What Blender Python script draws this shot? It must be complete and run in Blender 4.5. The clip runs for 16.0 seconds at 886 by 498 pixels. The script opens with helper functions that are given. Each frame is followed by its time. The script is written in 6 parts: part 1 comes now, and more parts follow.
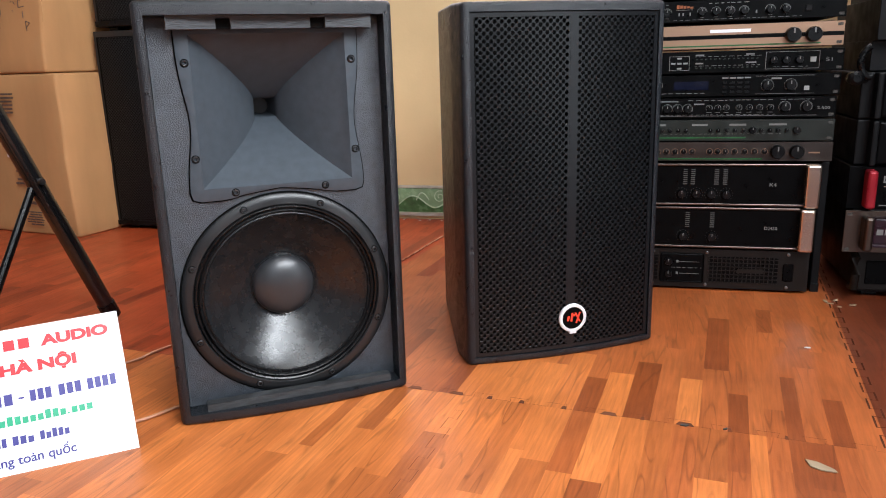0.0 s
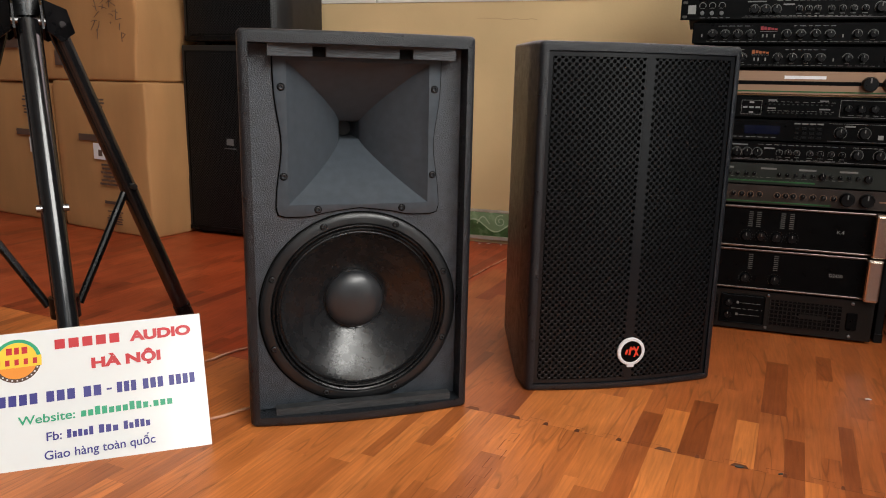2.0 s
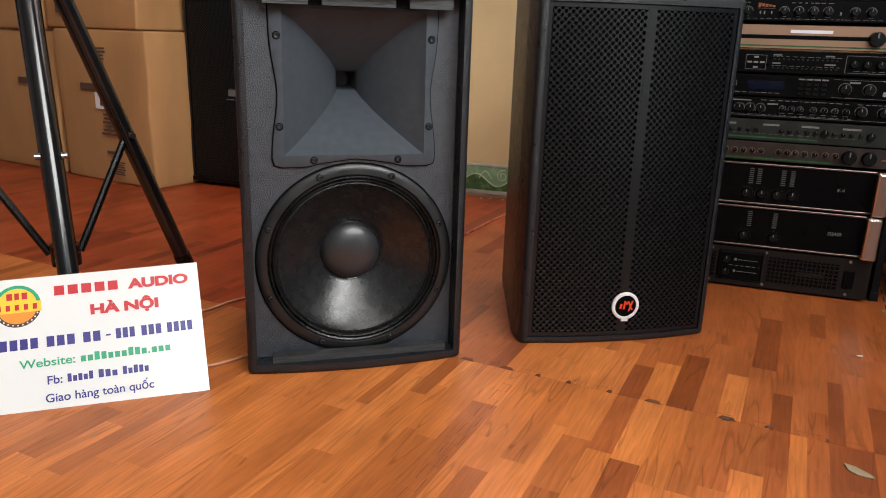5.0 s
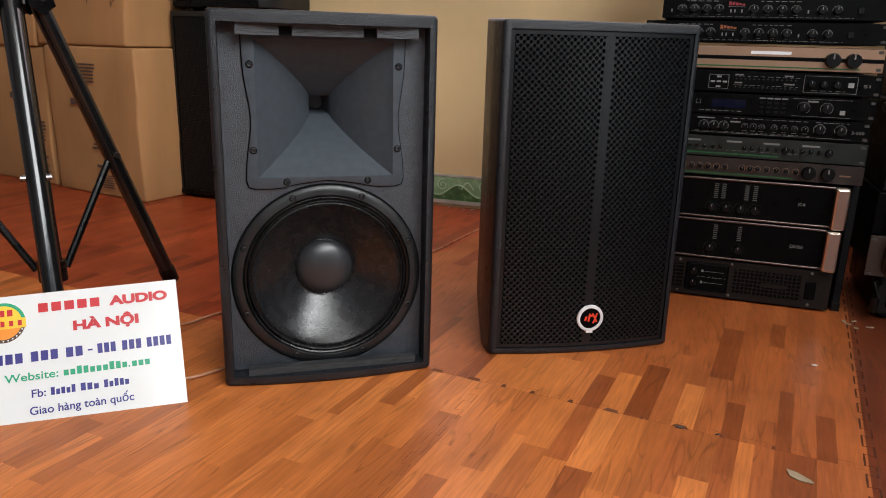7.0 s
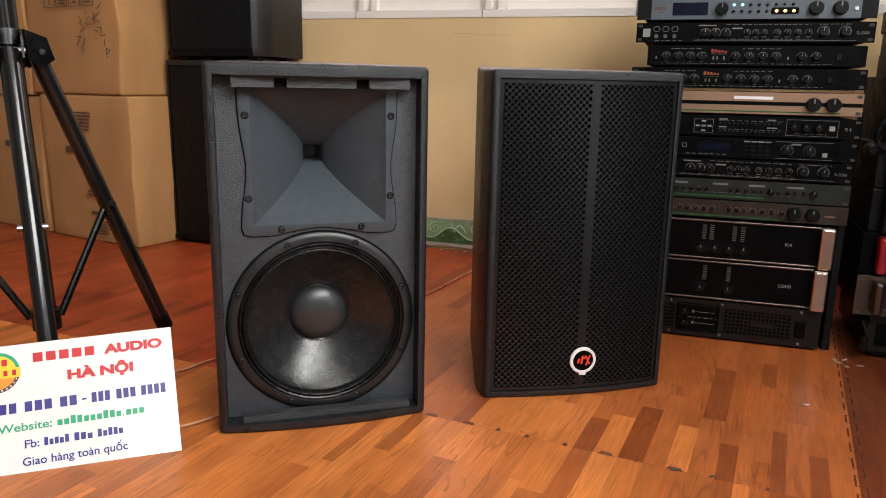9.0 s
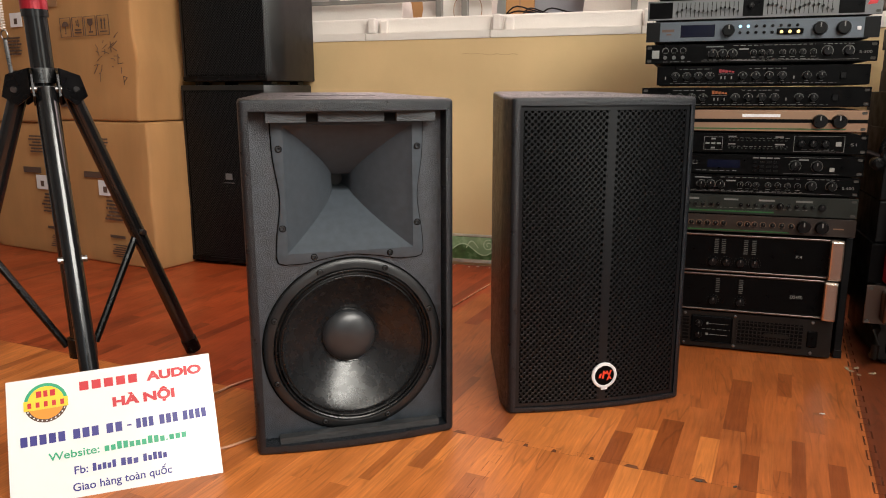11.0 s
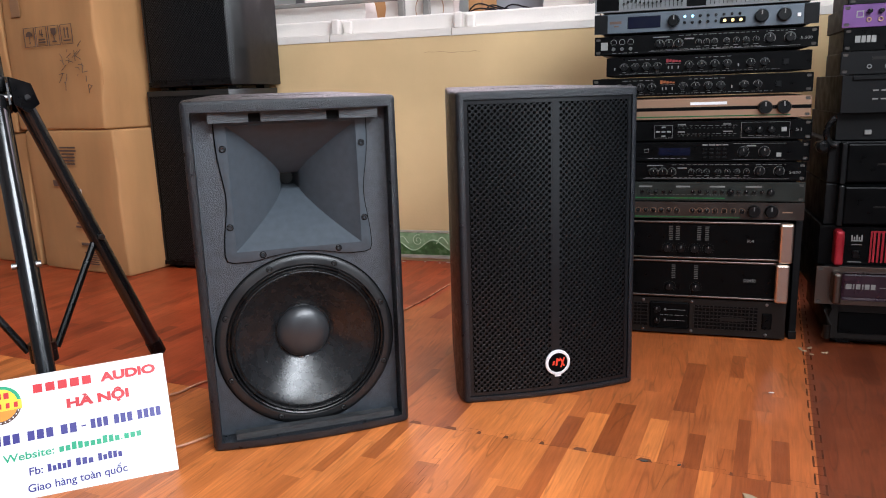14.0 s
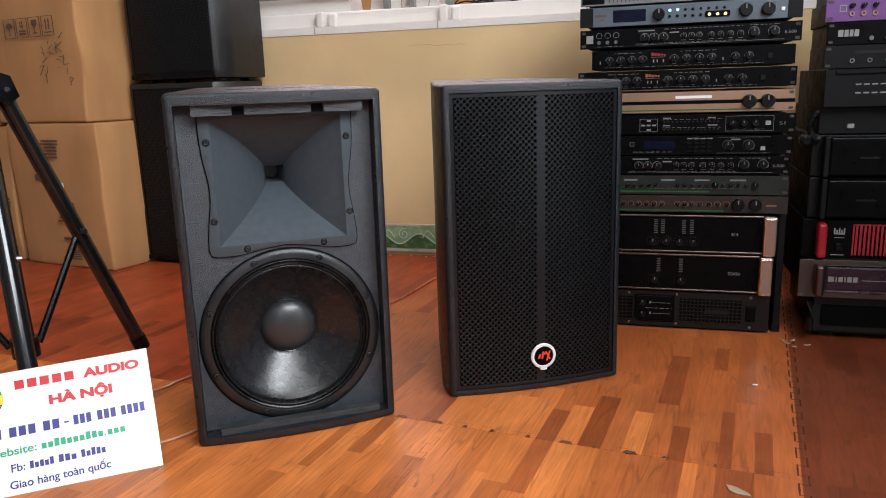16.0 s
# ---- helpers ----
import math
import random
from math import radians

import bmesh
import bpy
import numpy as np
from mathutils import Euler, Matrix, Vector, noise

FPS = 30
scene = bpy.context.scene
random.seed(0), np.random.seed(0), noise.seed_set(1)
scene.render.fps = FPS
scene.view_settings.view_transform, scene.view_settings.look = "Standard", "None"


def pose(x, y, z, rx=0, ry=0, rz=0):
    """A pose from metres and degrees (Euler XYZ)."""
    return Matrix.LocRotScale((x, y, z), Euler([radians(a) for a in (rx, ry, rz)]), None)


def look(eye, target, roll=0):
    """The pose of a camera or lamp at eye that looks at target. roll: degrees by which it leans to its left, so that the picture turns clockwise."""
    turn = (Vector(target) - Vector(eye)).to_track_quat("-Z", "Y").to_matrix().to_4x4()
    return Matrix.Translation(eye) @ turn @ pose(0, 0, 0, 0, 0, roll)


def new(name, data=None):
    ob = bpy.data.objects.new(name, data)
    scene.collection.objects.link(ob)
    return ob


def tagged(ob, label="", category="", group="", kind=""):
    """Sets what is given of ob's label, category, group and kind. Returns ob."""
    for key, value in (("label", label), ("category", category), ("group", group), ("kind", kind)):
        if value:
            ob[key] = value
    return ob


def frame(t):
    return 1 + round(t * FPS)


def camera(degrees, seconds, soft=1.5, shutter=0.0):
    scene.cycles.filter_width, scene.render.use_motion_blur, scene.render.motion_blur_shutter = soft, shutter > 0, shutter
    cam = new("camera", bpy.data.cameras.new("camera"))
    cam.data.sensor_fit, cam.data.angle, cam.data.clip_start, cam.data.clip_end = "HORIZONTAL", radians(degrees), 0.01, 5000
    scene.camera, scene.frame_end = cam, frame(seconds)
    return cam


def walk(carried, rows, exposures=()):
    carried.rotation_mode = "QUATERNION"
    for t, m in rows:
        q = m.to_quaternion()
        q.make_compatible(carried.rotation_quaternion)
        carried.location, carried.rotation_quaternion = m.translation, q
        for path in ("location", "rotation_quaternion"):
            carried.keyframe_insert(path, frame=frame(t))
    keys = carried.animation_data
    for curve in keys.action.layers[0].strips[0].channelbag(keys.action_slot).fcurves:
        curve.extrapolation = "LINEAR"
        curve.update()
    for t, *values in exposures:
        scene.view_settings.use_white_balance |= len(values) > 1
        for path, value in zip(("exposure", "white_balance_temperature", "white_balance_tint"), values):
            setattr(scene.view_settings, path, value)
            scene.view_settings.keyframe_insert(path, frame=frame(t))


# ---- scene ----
cam = camera(61.7, 16.0, soft=1.0)
PATH = [
    (0, (0.023, 0.03, 0.52), (-0.456, 1.909, 0.032), -1.7),
    (0.5, (0.016, 0.018, 0.523), (-0.44, 1.897, 0.013), 0.8),
    (1, (0.02, 0.005, 0.528), (-0.501, 1.872, 0.035), 0.9),
    (1.5, (0.006, -0.009, 0.535), (-0.581, 1.846, 0.075), 1.3),
    (2, (0.005, -0.018, 0.539), (-0.605, 1.836, 0.103), 1.2),
    (2.5, (-0.001, -0.025, 0.543), (-0.619, 1.827, 0.109), 1.7),
    (3, (-0.001, -0.013, 0.537), (-0.613, 1.831, 0.061), 1.9),
    (3.5, (-0.002, -0.008, 0.533), (-0.618, 1.822, 0.009), 1.4),
    (4, (-0.003, -0.006, 0.53), (-0.608, 1.819, -0.02), 1.6),
    (6.3, (0.084, -0.04, 0.559), (-0.542, 1.777, 0.007), 2.0),
    (6.5, (0.088, -0.041, 0.564), (-0.528, 1.779, 0.011), 1.9),
    (7, (0.085, -0.048, 0.571), (-0.524, 1.779, 0.032), 1.6),
    (7.5, (0.087, -0.064, 0.582), (-0.522, 1.776, 0.089), 1.4),
    (8, (0.086, -0.058, 0.584), (-0.525, 1.791, 0.125), 1.2),
    (8.5, (0.088, -0.055, 0.583), (-0.518, 1.799, 0.139), 1.1),
    (9, (0.089, -0.061, 0.583), (-0.512, 1.796, 0.149), 1.1),
    (11.3, (0.058, -0.142, 0.627), (-0.538, 1.724, 0.22), -0.5),
    (11.5, (0.077, -0.175, 0.632), (-0.483, 1.703, 0.23), 0.3),
    (12, (0.105, -0.174, 0.644), (-0.493, 1.701, 0.29), 0.6),
    (12.5, (0.098, -0.119, 0.632), (-0.535, 1.743, 0.271), 0.5),
    (13, (0.124, -0.115, 0.635), (-0.501, 1.752, 0.281), -0.2),
    (13.5, (0.145, -0.122, 0.62), (-0.44, 1.755, 0.251), -1.1),
    (14, (0.143, -0.116, 0.61), (-0.441, 1.752, 0.198), -1.9),
    (14.5, (0.143, -0.108, 0.608), (-0.448, 1.75, 0.165), -2.3),
    (15, (0.142, -0.093, 0.605), (-0.449, 1.761, 0.145), -2.8),
    (15.5, (0.139, -0.098, 0.603), (-0.409, 1.777, 0.177), -2.3),
    (16, (0.144, -0.113, 0.61), (-0.405, 1.761, 0.18), -1.8),
]
EXPOSURE = [(0.0, -0.3, 6060, 10), (0.5, -0.95, 5180, 10), (1.0, -1.15, 5790, 10), (1.5, -1.23, 6670, 10), (2.0, -1.03, 6810, 10), (3.0, -0.87, 6810, 10), (3.5, -0.89, 6680, 10), (4.0, -0.88, 6650, 10), (6.5, -1.0, 6480, 10), (7.0, -1.02, 6430, 10), (7.5, -1.0, 6620, 10),
            (8.0, -0.9, 6860, 10), (9.0, -0.8, 6760, 10), (11.5, -0.72, 7190, 10), (12.0, -0.58, 7000, 10), (12.5, -0.34, 6150, 10), (13.0, -0.28, 5990, 10), (13.5, -0.25, 5940, 10), (14.0, -0.5, 5940, 10), (14.5, -0.69, 6000, 10), (15.0, -0.81, 6100, 10), (15.5, -0.71, 6170, 10), (16.0, -0.71, 6170, 10)]
walk(cam, [(t, look(eye, target, roll)) for t, eye, target, roll in PATH], EXPOSURE)

# ---- light ----
world = bpy.data.worlds.new("sky")
scene.world = world
world.use_nodes = True
wn = world.node_tree
sky = wn.nodes.new("ShaderNodeTexSky")
sky.sky_type, sky.sun_disc = "NISHITA", False
sky.sun_elevation, sky.sun_rotation = radians(40), radians(200)
wn.links.new(sky.outputs[0], wn.nodes["Background"].inputs[0])
wn.nodes["Background"].inputs[1].default_value = 0.115


def area(name, m, sx, sy, power, color):
    lamp = bpy.data.lights.new(name, "AREA")
    lamp.shape, lamp.size, lamp.size_y, lamp.energy, lamp.color = "RECTANGLE", sx, sy, power, color
    ob = new(name, lamp)
    ob.matrix_world = m
    return ob


# daylight of the wide side opening and the side door under it, of the doorway behind the camera and of the back window
area("side_opening_daylight", look((1.12, -0.2, 2.0), (-0.5, 0.4, 2.0)), 1.9, 1.1, 200, (0.96, 0.97, 0.96))
area("side_door_daylight", look((1.15, 0.3, 0.72), (-0.5, 0.3, 0.72)), 0.75, 1.2, 6, (0.96, 0.97, 0.96))
area("doorway_daylight", look((0.52, -1.58, 1.35), (-0.9, 1.1, 0.4)), 0.8, 2.0, 6, (0.84, 0.93, 1.0))
area("window_daylight", look((-0.35, 2.49, 1.42), (-0.5, 0.6, 0.3)), 2.0, 0.7, 30, (1.0, 0.80, 0.86))
area("ceiling_panel_light", look((-0.1, -0.1, 2.825), (-0.2, 0.0, 0.0)), 1.3, 0.8, 15, (0.92, 0.97, 1.0))


# ---- materials ----
def mat(name, color, rough=0.5, metal=0.0, vary=0.15, scale=30.0, bump=0.0, bump_scale=200.0, spec=0.5, stretch=(1, 1, 1), dirt=0.0, rough_vary=0.1):
    m = bpy.data.materials.new(name)
    m.use_nodes = True
    nt = m.node_tree
    n, l = nt.nodes, nt.links
    b = n["Principled BSDF"]
    b.inputs["Metallic"].default_value = metal
    b.inputs["Specular IOR Level"].default_value = spec
    tc = n.new("ShaderNodeTexCoord")
    mp = n.new("ShaderNodeMapping")
    mp.inputs["Scale"].default_value = stretch
    l.new(tc.outputs["Object"], mp.inputs[0])
    big = n.new("ShaderNodeTexNoise")
    big.inputs["Scale"].default_value = scale
    big.inputs["Detail"].default_value = 5
    l.new(mp.outputs[0], big.inputs[0])
    ramp = n.new("ShaderNodeMapRange")
    ramp.inputs[1].default_value, ramp.inputs[2].default_value = 0.3, 0.7
    ramp.inputs[3].default_value, ramp.inputs[4].default_value = 1 - vary, 1 + vary
    l.new(big.outputs[0], ramp.inputs[0])
    mul = n.new("ShaderNodeMix")
    mul.data_type, mul.blend_type = "RGBA", "MULTIPLY"
    mul.inputs[0].default_value = 1
    mul.inputs[6].default_value = (*color, 1)
    l.new(ramp.outputs[0], mul.inputs[7])
    out = mul.outputs[2]
    if dirt:
        dn = n.new("ShaderNodeTexNoise")
        dn.inputs["Scale"].default_value = 3.0
        dn.inputs["Detail"].default_value = 8
        l.new(tc.outputs["Object"], dn.inputs[0])
        dr = n.new("ShaderNodeMapRange")
        dr.inputs[1].default_value, dr.inputs[2].default_value = 0.35, 0.7
        dr.inputs[3].default_value, dr.inputs[4].default_value = 1, 1 - dirt
        l.new(dn.outputs[0], dr.inputs[0])
        m3 = n.new("ShaderNodeMix")
        m3.data_type, m3.blend_type = "RGBA", "MULTIPLY"
        m3.inputs[0].default_value = 1
        l.new(out, m3.inputs[6])
        l.new(dr.outputs[0], m3.inputs[7])
        out = m3.outputs[2]
    l.new(out, b.inputs["Base Color"])
    rr = n.new("ShaderNodeMapRange")
    rr.inputs[1].default_value, rr.inputs[2].default_value = 0.3, 0.7
    rr.inputs[3].default_value, rr.inputs[4].default_value = max(0.02, rough - rough_vary), min(1, rough + rough_vary)
    l.new(big.outputs[0], rr.inputs[0])
    l.new(rr.outputs[0], b.inputs["Roughness"])
    if bump:
        fine = n.new("ShaderNodeTexNoise")
        fine.inputs["Scale"].default_value = bump_scale
        fine.inputs["Detail"].default_value = 3
        l.new(mp.outputs[0], fine.inputs[0])
        bp = n.new("ShaderNodeBump")
        bp.inputs["Strength"].default_value = bump
        bp.inputs["Distance"].default_value = 0.0015
        l.new(fine.outputs[0], bp.inputs["Height"])
        l.new(bp.outputs[0], b.inputs["Normal"])
    return m


def glow(name, color, strength):
    m = bpy.data.materials.new(name)
    m.use_nodes = True
    b = m.node_tree.nodes["Principled BSDF"]
    b.inputs["Base Color"].default_value = (*color, 1)
    b.inputs["Emission Color"].default_value = (*color, 1)
    b.inputs["Emission Strength"].default_value = strength
    return m


M_TEXTURE = mat("textured_black_paint", (0.0085, 0.0108, 0.0142), 0.36, vary=0.15, scale=60, bump=0.9, bump_scale=720, spec=0.5)
M_BAFFLE = mat("textured_black_baffle", (0.0255, 0.0325, 0.0415), 0.38, vary=0.25, scale=90, bump=1.0, bump_scale=640, spec=0.7)
M_PLASTIC = mat("moulded_black_plastic", (0.051, 0.061, 0.072), 0.42, vary=0.10, scale=70, bump=0.12, bump_scale=1500, rough_vary=0.04, spec=0.25)
M_RIM = mat("black_cast_rim", (0.009, 0.0095, 0.0105), 0.4, vary=0.1, bump=0.1, bump_scale=600)
M_CONE = mat("treated_paper_cone", (0.0105, 0.0112, 0.0125), 0.27, vary=0.15, scale=60, bump=0.08, bump_scale=700, spec=0.6, rough_vary=0.05)
M_CAP = mat("dust_cap_paper", (0.024, 0.0255, 0.028), 0.34, vary=0.1, scale=60, bump=0.06, bump_scale=900, spec=0.6, rough_vary=0.04)
M_GLUE = mat("gloss_black_glue", (0.012, 0.012, 0.013), 0.12, vary=0.1, spec=0.8, rough_vary=0.05)
M_SURR = mat("coated_cloth_surround", (0.005, 0.005, 0.0055), 0.28, vary=0.1, bump=0.2, bump_scale=900)
M_PLY = mat("black_stained_plywood", (0.042, 0.047, 0.052), 0.6, vary=0.6, scale=40, bump=1.0, bump_scale=90, stretch=(1, 1, 9))
M_PLYD = mat("black_painted_plywood", (0.03, 0.031, 0.033), 0.55, vary=0.5, scale=40, bump=1.0, bump_scale=90, stretch=(1, 1, 9))
M_GRILLE = mat("black_powder_coated_steel", (0.0052, 0.006, 0.0073), 0.34, metal=0.0, vary=0.1, spec=0.42, rough_vary=0.03)
M_FOAM = mat("black_foam", (0.003, 0.003, 0.003), 0.95, spec=0.1)
M_SCREW = mat("black_oxide_screw", (0.035, 0.037, 0.04), 0.3, metal=0.5)
M_TUBE = mat("gloss_black_tube", (0.007, 0.007, 0.0075), 0.17, vary=0.1, spec=0.6, rough_vary=0.03)
M_BLACKP = mat("black_knob_plastic", (0.003, 0.003, 0.0034), 0.3, spec=0.2)
M_WHITE = mat("white_acrylic", (0.75, 0.77, 0.765), 0.16, vary=0.02, scale=4, rough_vary=0.03)
M_RED = mat("red_print", (0.5, 0.006, 0.013), 0.4, vary=0.03)
M_BADGERED = mat("orange_red_print", (0.75, 0.055, 0.025), 0.4, vary=0.1)
M_BLUE = mat("blue_print", (0.028, 0.023, 0.2), 0.4, vary=0.03)
M_GREEN = mat("green_print", (0.008, 0.33, 0.16), 0.4, vary=0.03)
M_YELLOW = mat("yellow_print", (0.85, 0.55, 0.03), 0.4, vary=0.03)
M_ORANGE = mat("orange_print", (0.8, 0.27, 0.02), 0.4, vary=0.03)
M_CARD = mat("corrugated_cardboard", (0.47, 0.25, 0.105), 0.75, vary=0.12, scale=9, bump=0.45, bump_scale=60, stretch=(1, 1, 0.2), dirt=0.16, spec=0.2)
M_CARD_DARK = mat("brown_packing_tape", (0.3, 0.16, 0.075), 0.35, vary=0.1)
M_INK = mat("dark_carton_ink", (0.09, 0.05, 0.035), 0.7, vary=0.2)
M_WALL = mat("cream_wall_paint", (0.68, 0.495, 0.26), 0.65, vary=0.06, scale=4, bump=0.25, bump_scale=120, dirt=0.12)
M_SIDE = mat("grey_wall_paint", (0.2, 0.205, 0.21), 0.7, vary=0.08, scale=4, bump=0.2, bump_scale=120, dirt=0.15)
M_CEIL = mat("white_ceiling_paint", (0.72, 0.7, 0.66), 0.8, vary=0.04, scale=3, bump=0.1)
M_SKIRT = mat("pale_green_tile", (0.22, 0.36, 0.2), 0.25, vary=0.15, scale=20)
M_SKIRT_D = mat("deep_green_glaze", (0.06, 0.14, 0.055), 0.25, vary=0.35, scale=40)
M_SKIRT_L = mat("raised_light_green_glaze", (0.42, 0.56, 0.38), 0.25, vary=0.1, scale=40)
M_GROUT = mat("grey_grout", (0.4, 0.37, 0.31), 0.8, vary=0.2)
M_FOAMW = mat("white_polystyrene", (0.74, 0.7, 0.65), 0.7, vary=0.04, scale=12, bump=0.5, bump_scale=150, dirt=0.1)
M_FRAME = mat("grey_painted_steel", (0.2, 0.19, 0.175), 0.5, vary=0.1)
M_GREYP = mat("grey_board", (0.3, 0.3, 0.33), 0.6, vary=0.08, scale=6)
M_THROAT = mat("dull_grey_metal", (0.25, 0.24, 0.23), 0.5, vary=0.1)


def wood(name, color, rand):
    """Printed wood strip: shade differs from strip to strip, with fine fibre, dark looping veins and worn patches."""
    m = bpy.data.materials.new(name)
    m.use_nodes = True
    n, l = m.node_tree.nodes, m.node_tree.links
    b = n["Principled BSDF"]
    tc = n.new("ShaderNodeTexCoord")
    src = n.new("ShaderNodeObjectInfo" if rand == "object" else "ShaderNodeNewGeometry")
    pick = src.outputs["Random" if rand == "object" else "Random Per Island"]
    far_off = n.new("ShaderNodeMath")
    far_off.operation = "MULTIPLY"
    far_off.inputs[1].default_value = 37.0
    l.new(pick, far_off.inputs[0])

    def noise_at(stretch, scale, detail):
        mp = n.new("ShaderNodeMapping")
        mp.inputs["Scale"].default_value = stretch
        l.new(tc.outputs["Object"], mp.inputs[0])
        tex = n.new("ShaderNodeTexNoise")
        tex.noise_dimensions = "4D"
        tex.inputs["Scale"].default_value = scale
        tex.inputs["Detail"].default_value = detail
        l.new(mp.outputs[0], tex.inputs["Vector"])
        l.new(far_off.outputs[0], tex.inputs["W"])
        return tex.outputs[0]

    def span(value, a, b2, c, d):
        r = n.new("ShaderNodeMapRange")
        for k, q in enumerate((a, b2, c, d)):
            r.inputs[k + 1].default_value = q
        l.new(value, r.inputs[0])
        return r.outputs[0]

    def math2(op, a, b2):
        q = n.new("ShaderNodeMath")
        q.operation = op
        for k, v in enumerate((a, b2)):
            if isinstance(v, float):
                q.inputs[k].default_value = v
            else:
                l.new(v, q.inputs[k])
        return q.outputs[0]

    def times(a, v):
        mx = n.new("ShaderNodeMix")
        mx.data_type, mx.blend_type = "RGBA", "MULTIPLY"
        mx.inputs[0].default_value = 1
        if isinstance(a, tuple):
            mx.inputs[6].default_value = (*a, 1)
        else:
            l.new(a, mx.inputs[6])
        l.new(v, mx.inputs[7])
        return mx.outputs[2]

    shade = n.new("ShaderNodeValToRGB")
    shade.color_ramp.elements[0].color = (0.58, 0.52, 0.52, 1)
    shade.color_ramp.elements[1].color = (1.1, 1.16, 1.2, 1)
    for at, col in ((0.12, (0.72, 0.67, 0.66, 1)), (0.24, (0.86, 0.83, 0.8, 1)), (0.5, (0.95, 0.93, 0.9, 1)), (0.8, (1.02, 1.03, 1.03, 1))):
        e = shade.color_ramp.elements.new(at)
        e.color = col
    l.new(pick, shade.inputs[0])
    fibre = noise_at((16, 1.0, 1), 14, 4)
    ring = noise_at((6, 0.55, 1), 5.0, 1)
    loops = math2("PINGPONG", math2("MULTIPLY", ring, 7.0), 0.5)
    vein = span(loops, 0.0, 0.11, 1.0, 0.0)
    # veins show on some strips and there in patches only
    where = span(noise_at((3, 0.8, 1), 4.0, 2), 0.44, 0.56, 0.0, 1.0)
    vein = span(math2("MULTIPLY", vein, where), 0.0, 1.0, 1.0, 0.66)
    col = times(times(color, shade.outputs[0]), span(fibre, 0.3, 0.7, 0.8, 1.15))
    col = times(col, vein)
    worn = n.new("ShaderNodeTexNoise")
    worn.inputs["Scale"].default_value = 4.5
    worn.inputs["Detail"].default_value = 7
    geo = n.new("ShaderNodeNewGeometry")
    l.new(geo.outputs["Position"], worn.inputs["Vector"])
    col = times(col, span(worn.outputs[0], 0.36, 0.68, 1.06, 0.8))
    l.new(col, b.inputs["Base Color"])
    l.new(span(worn.outputs[0], 0.3, 0.7, 0.30, 0.48), b.inputs["Roughness"])
    b.inputs["Specular IOR Level"].default_value = 0.4
    fine = n.new("ShaderNodeTexNoise")
    fine.inputs["Scale"].default_value = 700
    l.new(geo.outputs["Position"], fine.inputs["Vector"])
    bp = n.new("ShaderNodeBump")
    bp.inputs["Strength"].default_value = 0.12
    bp.inputs["Distance"].default_value = 0.001
    l.new(fine.outputs[0], bp.inputs["Height"])
    l.new(bp.outputs[0], b.inputs["Normal"])
    return m


# the fourth colour holds the shade over the floor's right side
ORANGE, BROWN, DEEP, SHADED = (0.62, 0.19, 0.047), (0.42, 0.112, 0.029), (0.42, 0.074, 0.022), (0.17, 0.038, 0.0125)
M_WOOD, M_WOODI = wood("orange_wood_print", ORANGE, "object"), wood("orange_wood_print_far", ORANGE, "island")
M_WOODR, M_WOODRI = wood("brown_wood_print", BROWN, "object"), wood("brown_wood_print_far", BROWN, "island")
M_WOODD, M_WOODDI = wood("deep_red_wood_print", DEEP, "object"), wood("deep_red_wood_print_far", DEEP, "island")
M_WOODX, M_WOODXI = wood("shaded_dark_wood_print", SHADED, "object"), wood("shaded_dark_wood_print_far", SHADED, "island")
M_MATBASE = mat("foam_mat_edge", (0.16, 0.05, 0.02), 0.7)
M_SEAM = mat("dirty_mat_seam", (0.085, 0.028, 0.014), 0.85, vary=0.5, scale=40, spec=0.2)
M_FACE = mat("black_anodised_face", (0.0018, 0.0018, 0.002), 0.35, vary=0.1, scale=40, spec=0.07)
M_CHASSIS = mat("black_steel_chassis", (0.004, 0.004, 0.0045), 0.5, vary=0.1, spec=0.15)
M_SILVER = mat("brushed_aluminium", (0.13, 0.105, 0.09), 0.32, metal=1.0, vary=0.03, scale=30, stretch=(1, 30, 30), rough_vary=0.03)
M_BLUEGREY = mat("blue_grey_face", (0.08, 0.097, 0.117), 0.4, metal=0.3, vary=0.05)
M_GREYF = mat("grey_face", (0.015, 0.018, 0.015), 0.4, metal=0.4, vary=0.06)
M_GREENF = mat("dark_green_face_strip", (0.01, 0.09, 0.022), 0.35)
M_GOLD = mat("champagne_aluminium", (0.36, 0.22, 0.145), 0.33, metal=0.7, vary=0.012, stretch=(1, 30, 30), rough_vary=0.02)
M_BROWNF = mat("dark_brown_face", (0.015, 0.008, 0.005), 0.4)
M_GUNF = mat("gunmetal_face", (0.009, 0.0065, 0.0052), 0.45, metal=0.5, vary=0.08)
M_PURPLE = mat("purple_face", (0.11, 0.028, 0.17), 0.4)
M_WINE = mat("dark_purple_panel", (0.018, 0.005, 0.011), 0.3)
M_REDM = mat("red_metal", (0.3, 0.012, 0.022), 0.35, metal=0.3)
M_DISPLAY = mat("dark_blue_display", (0.004, 0.005, 0.015), 0.15, vary=0.05, spec=0.2)
M_MARK = mat("white_silk_screen", (0.15, 0.146, 0.14), 0.5, vary=0.05)
M_REDB = mat("dull_red_badge", (0.2, 0.008, 0.014), 0.4, vary=0.4, scale=90)
M_ORANGEB = mat("dull_orange_badge", (0.24, 0.06, 0.01), 0.4, vary=0.4, scale=90)
M_LAMP = glow("amber_lamp", (1.0, 0.75, 0.3), 1.2)
M_LAMPB = glow("pale_blue_lamp", (0.4, 0.75, 1.0), 1.2)
M_WIRE = mat("clear_copper_cable", (0.5, 0.25, 0.15), 0.3)
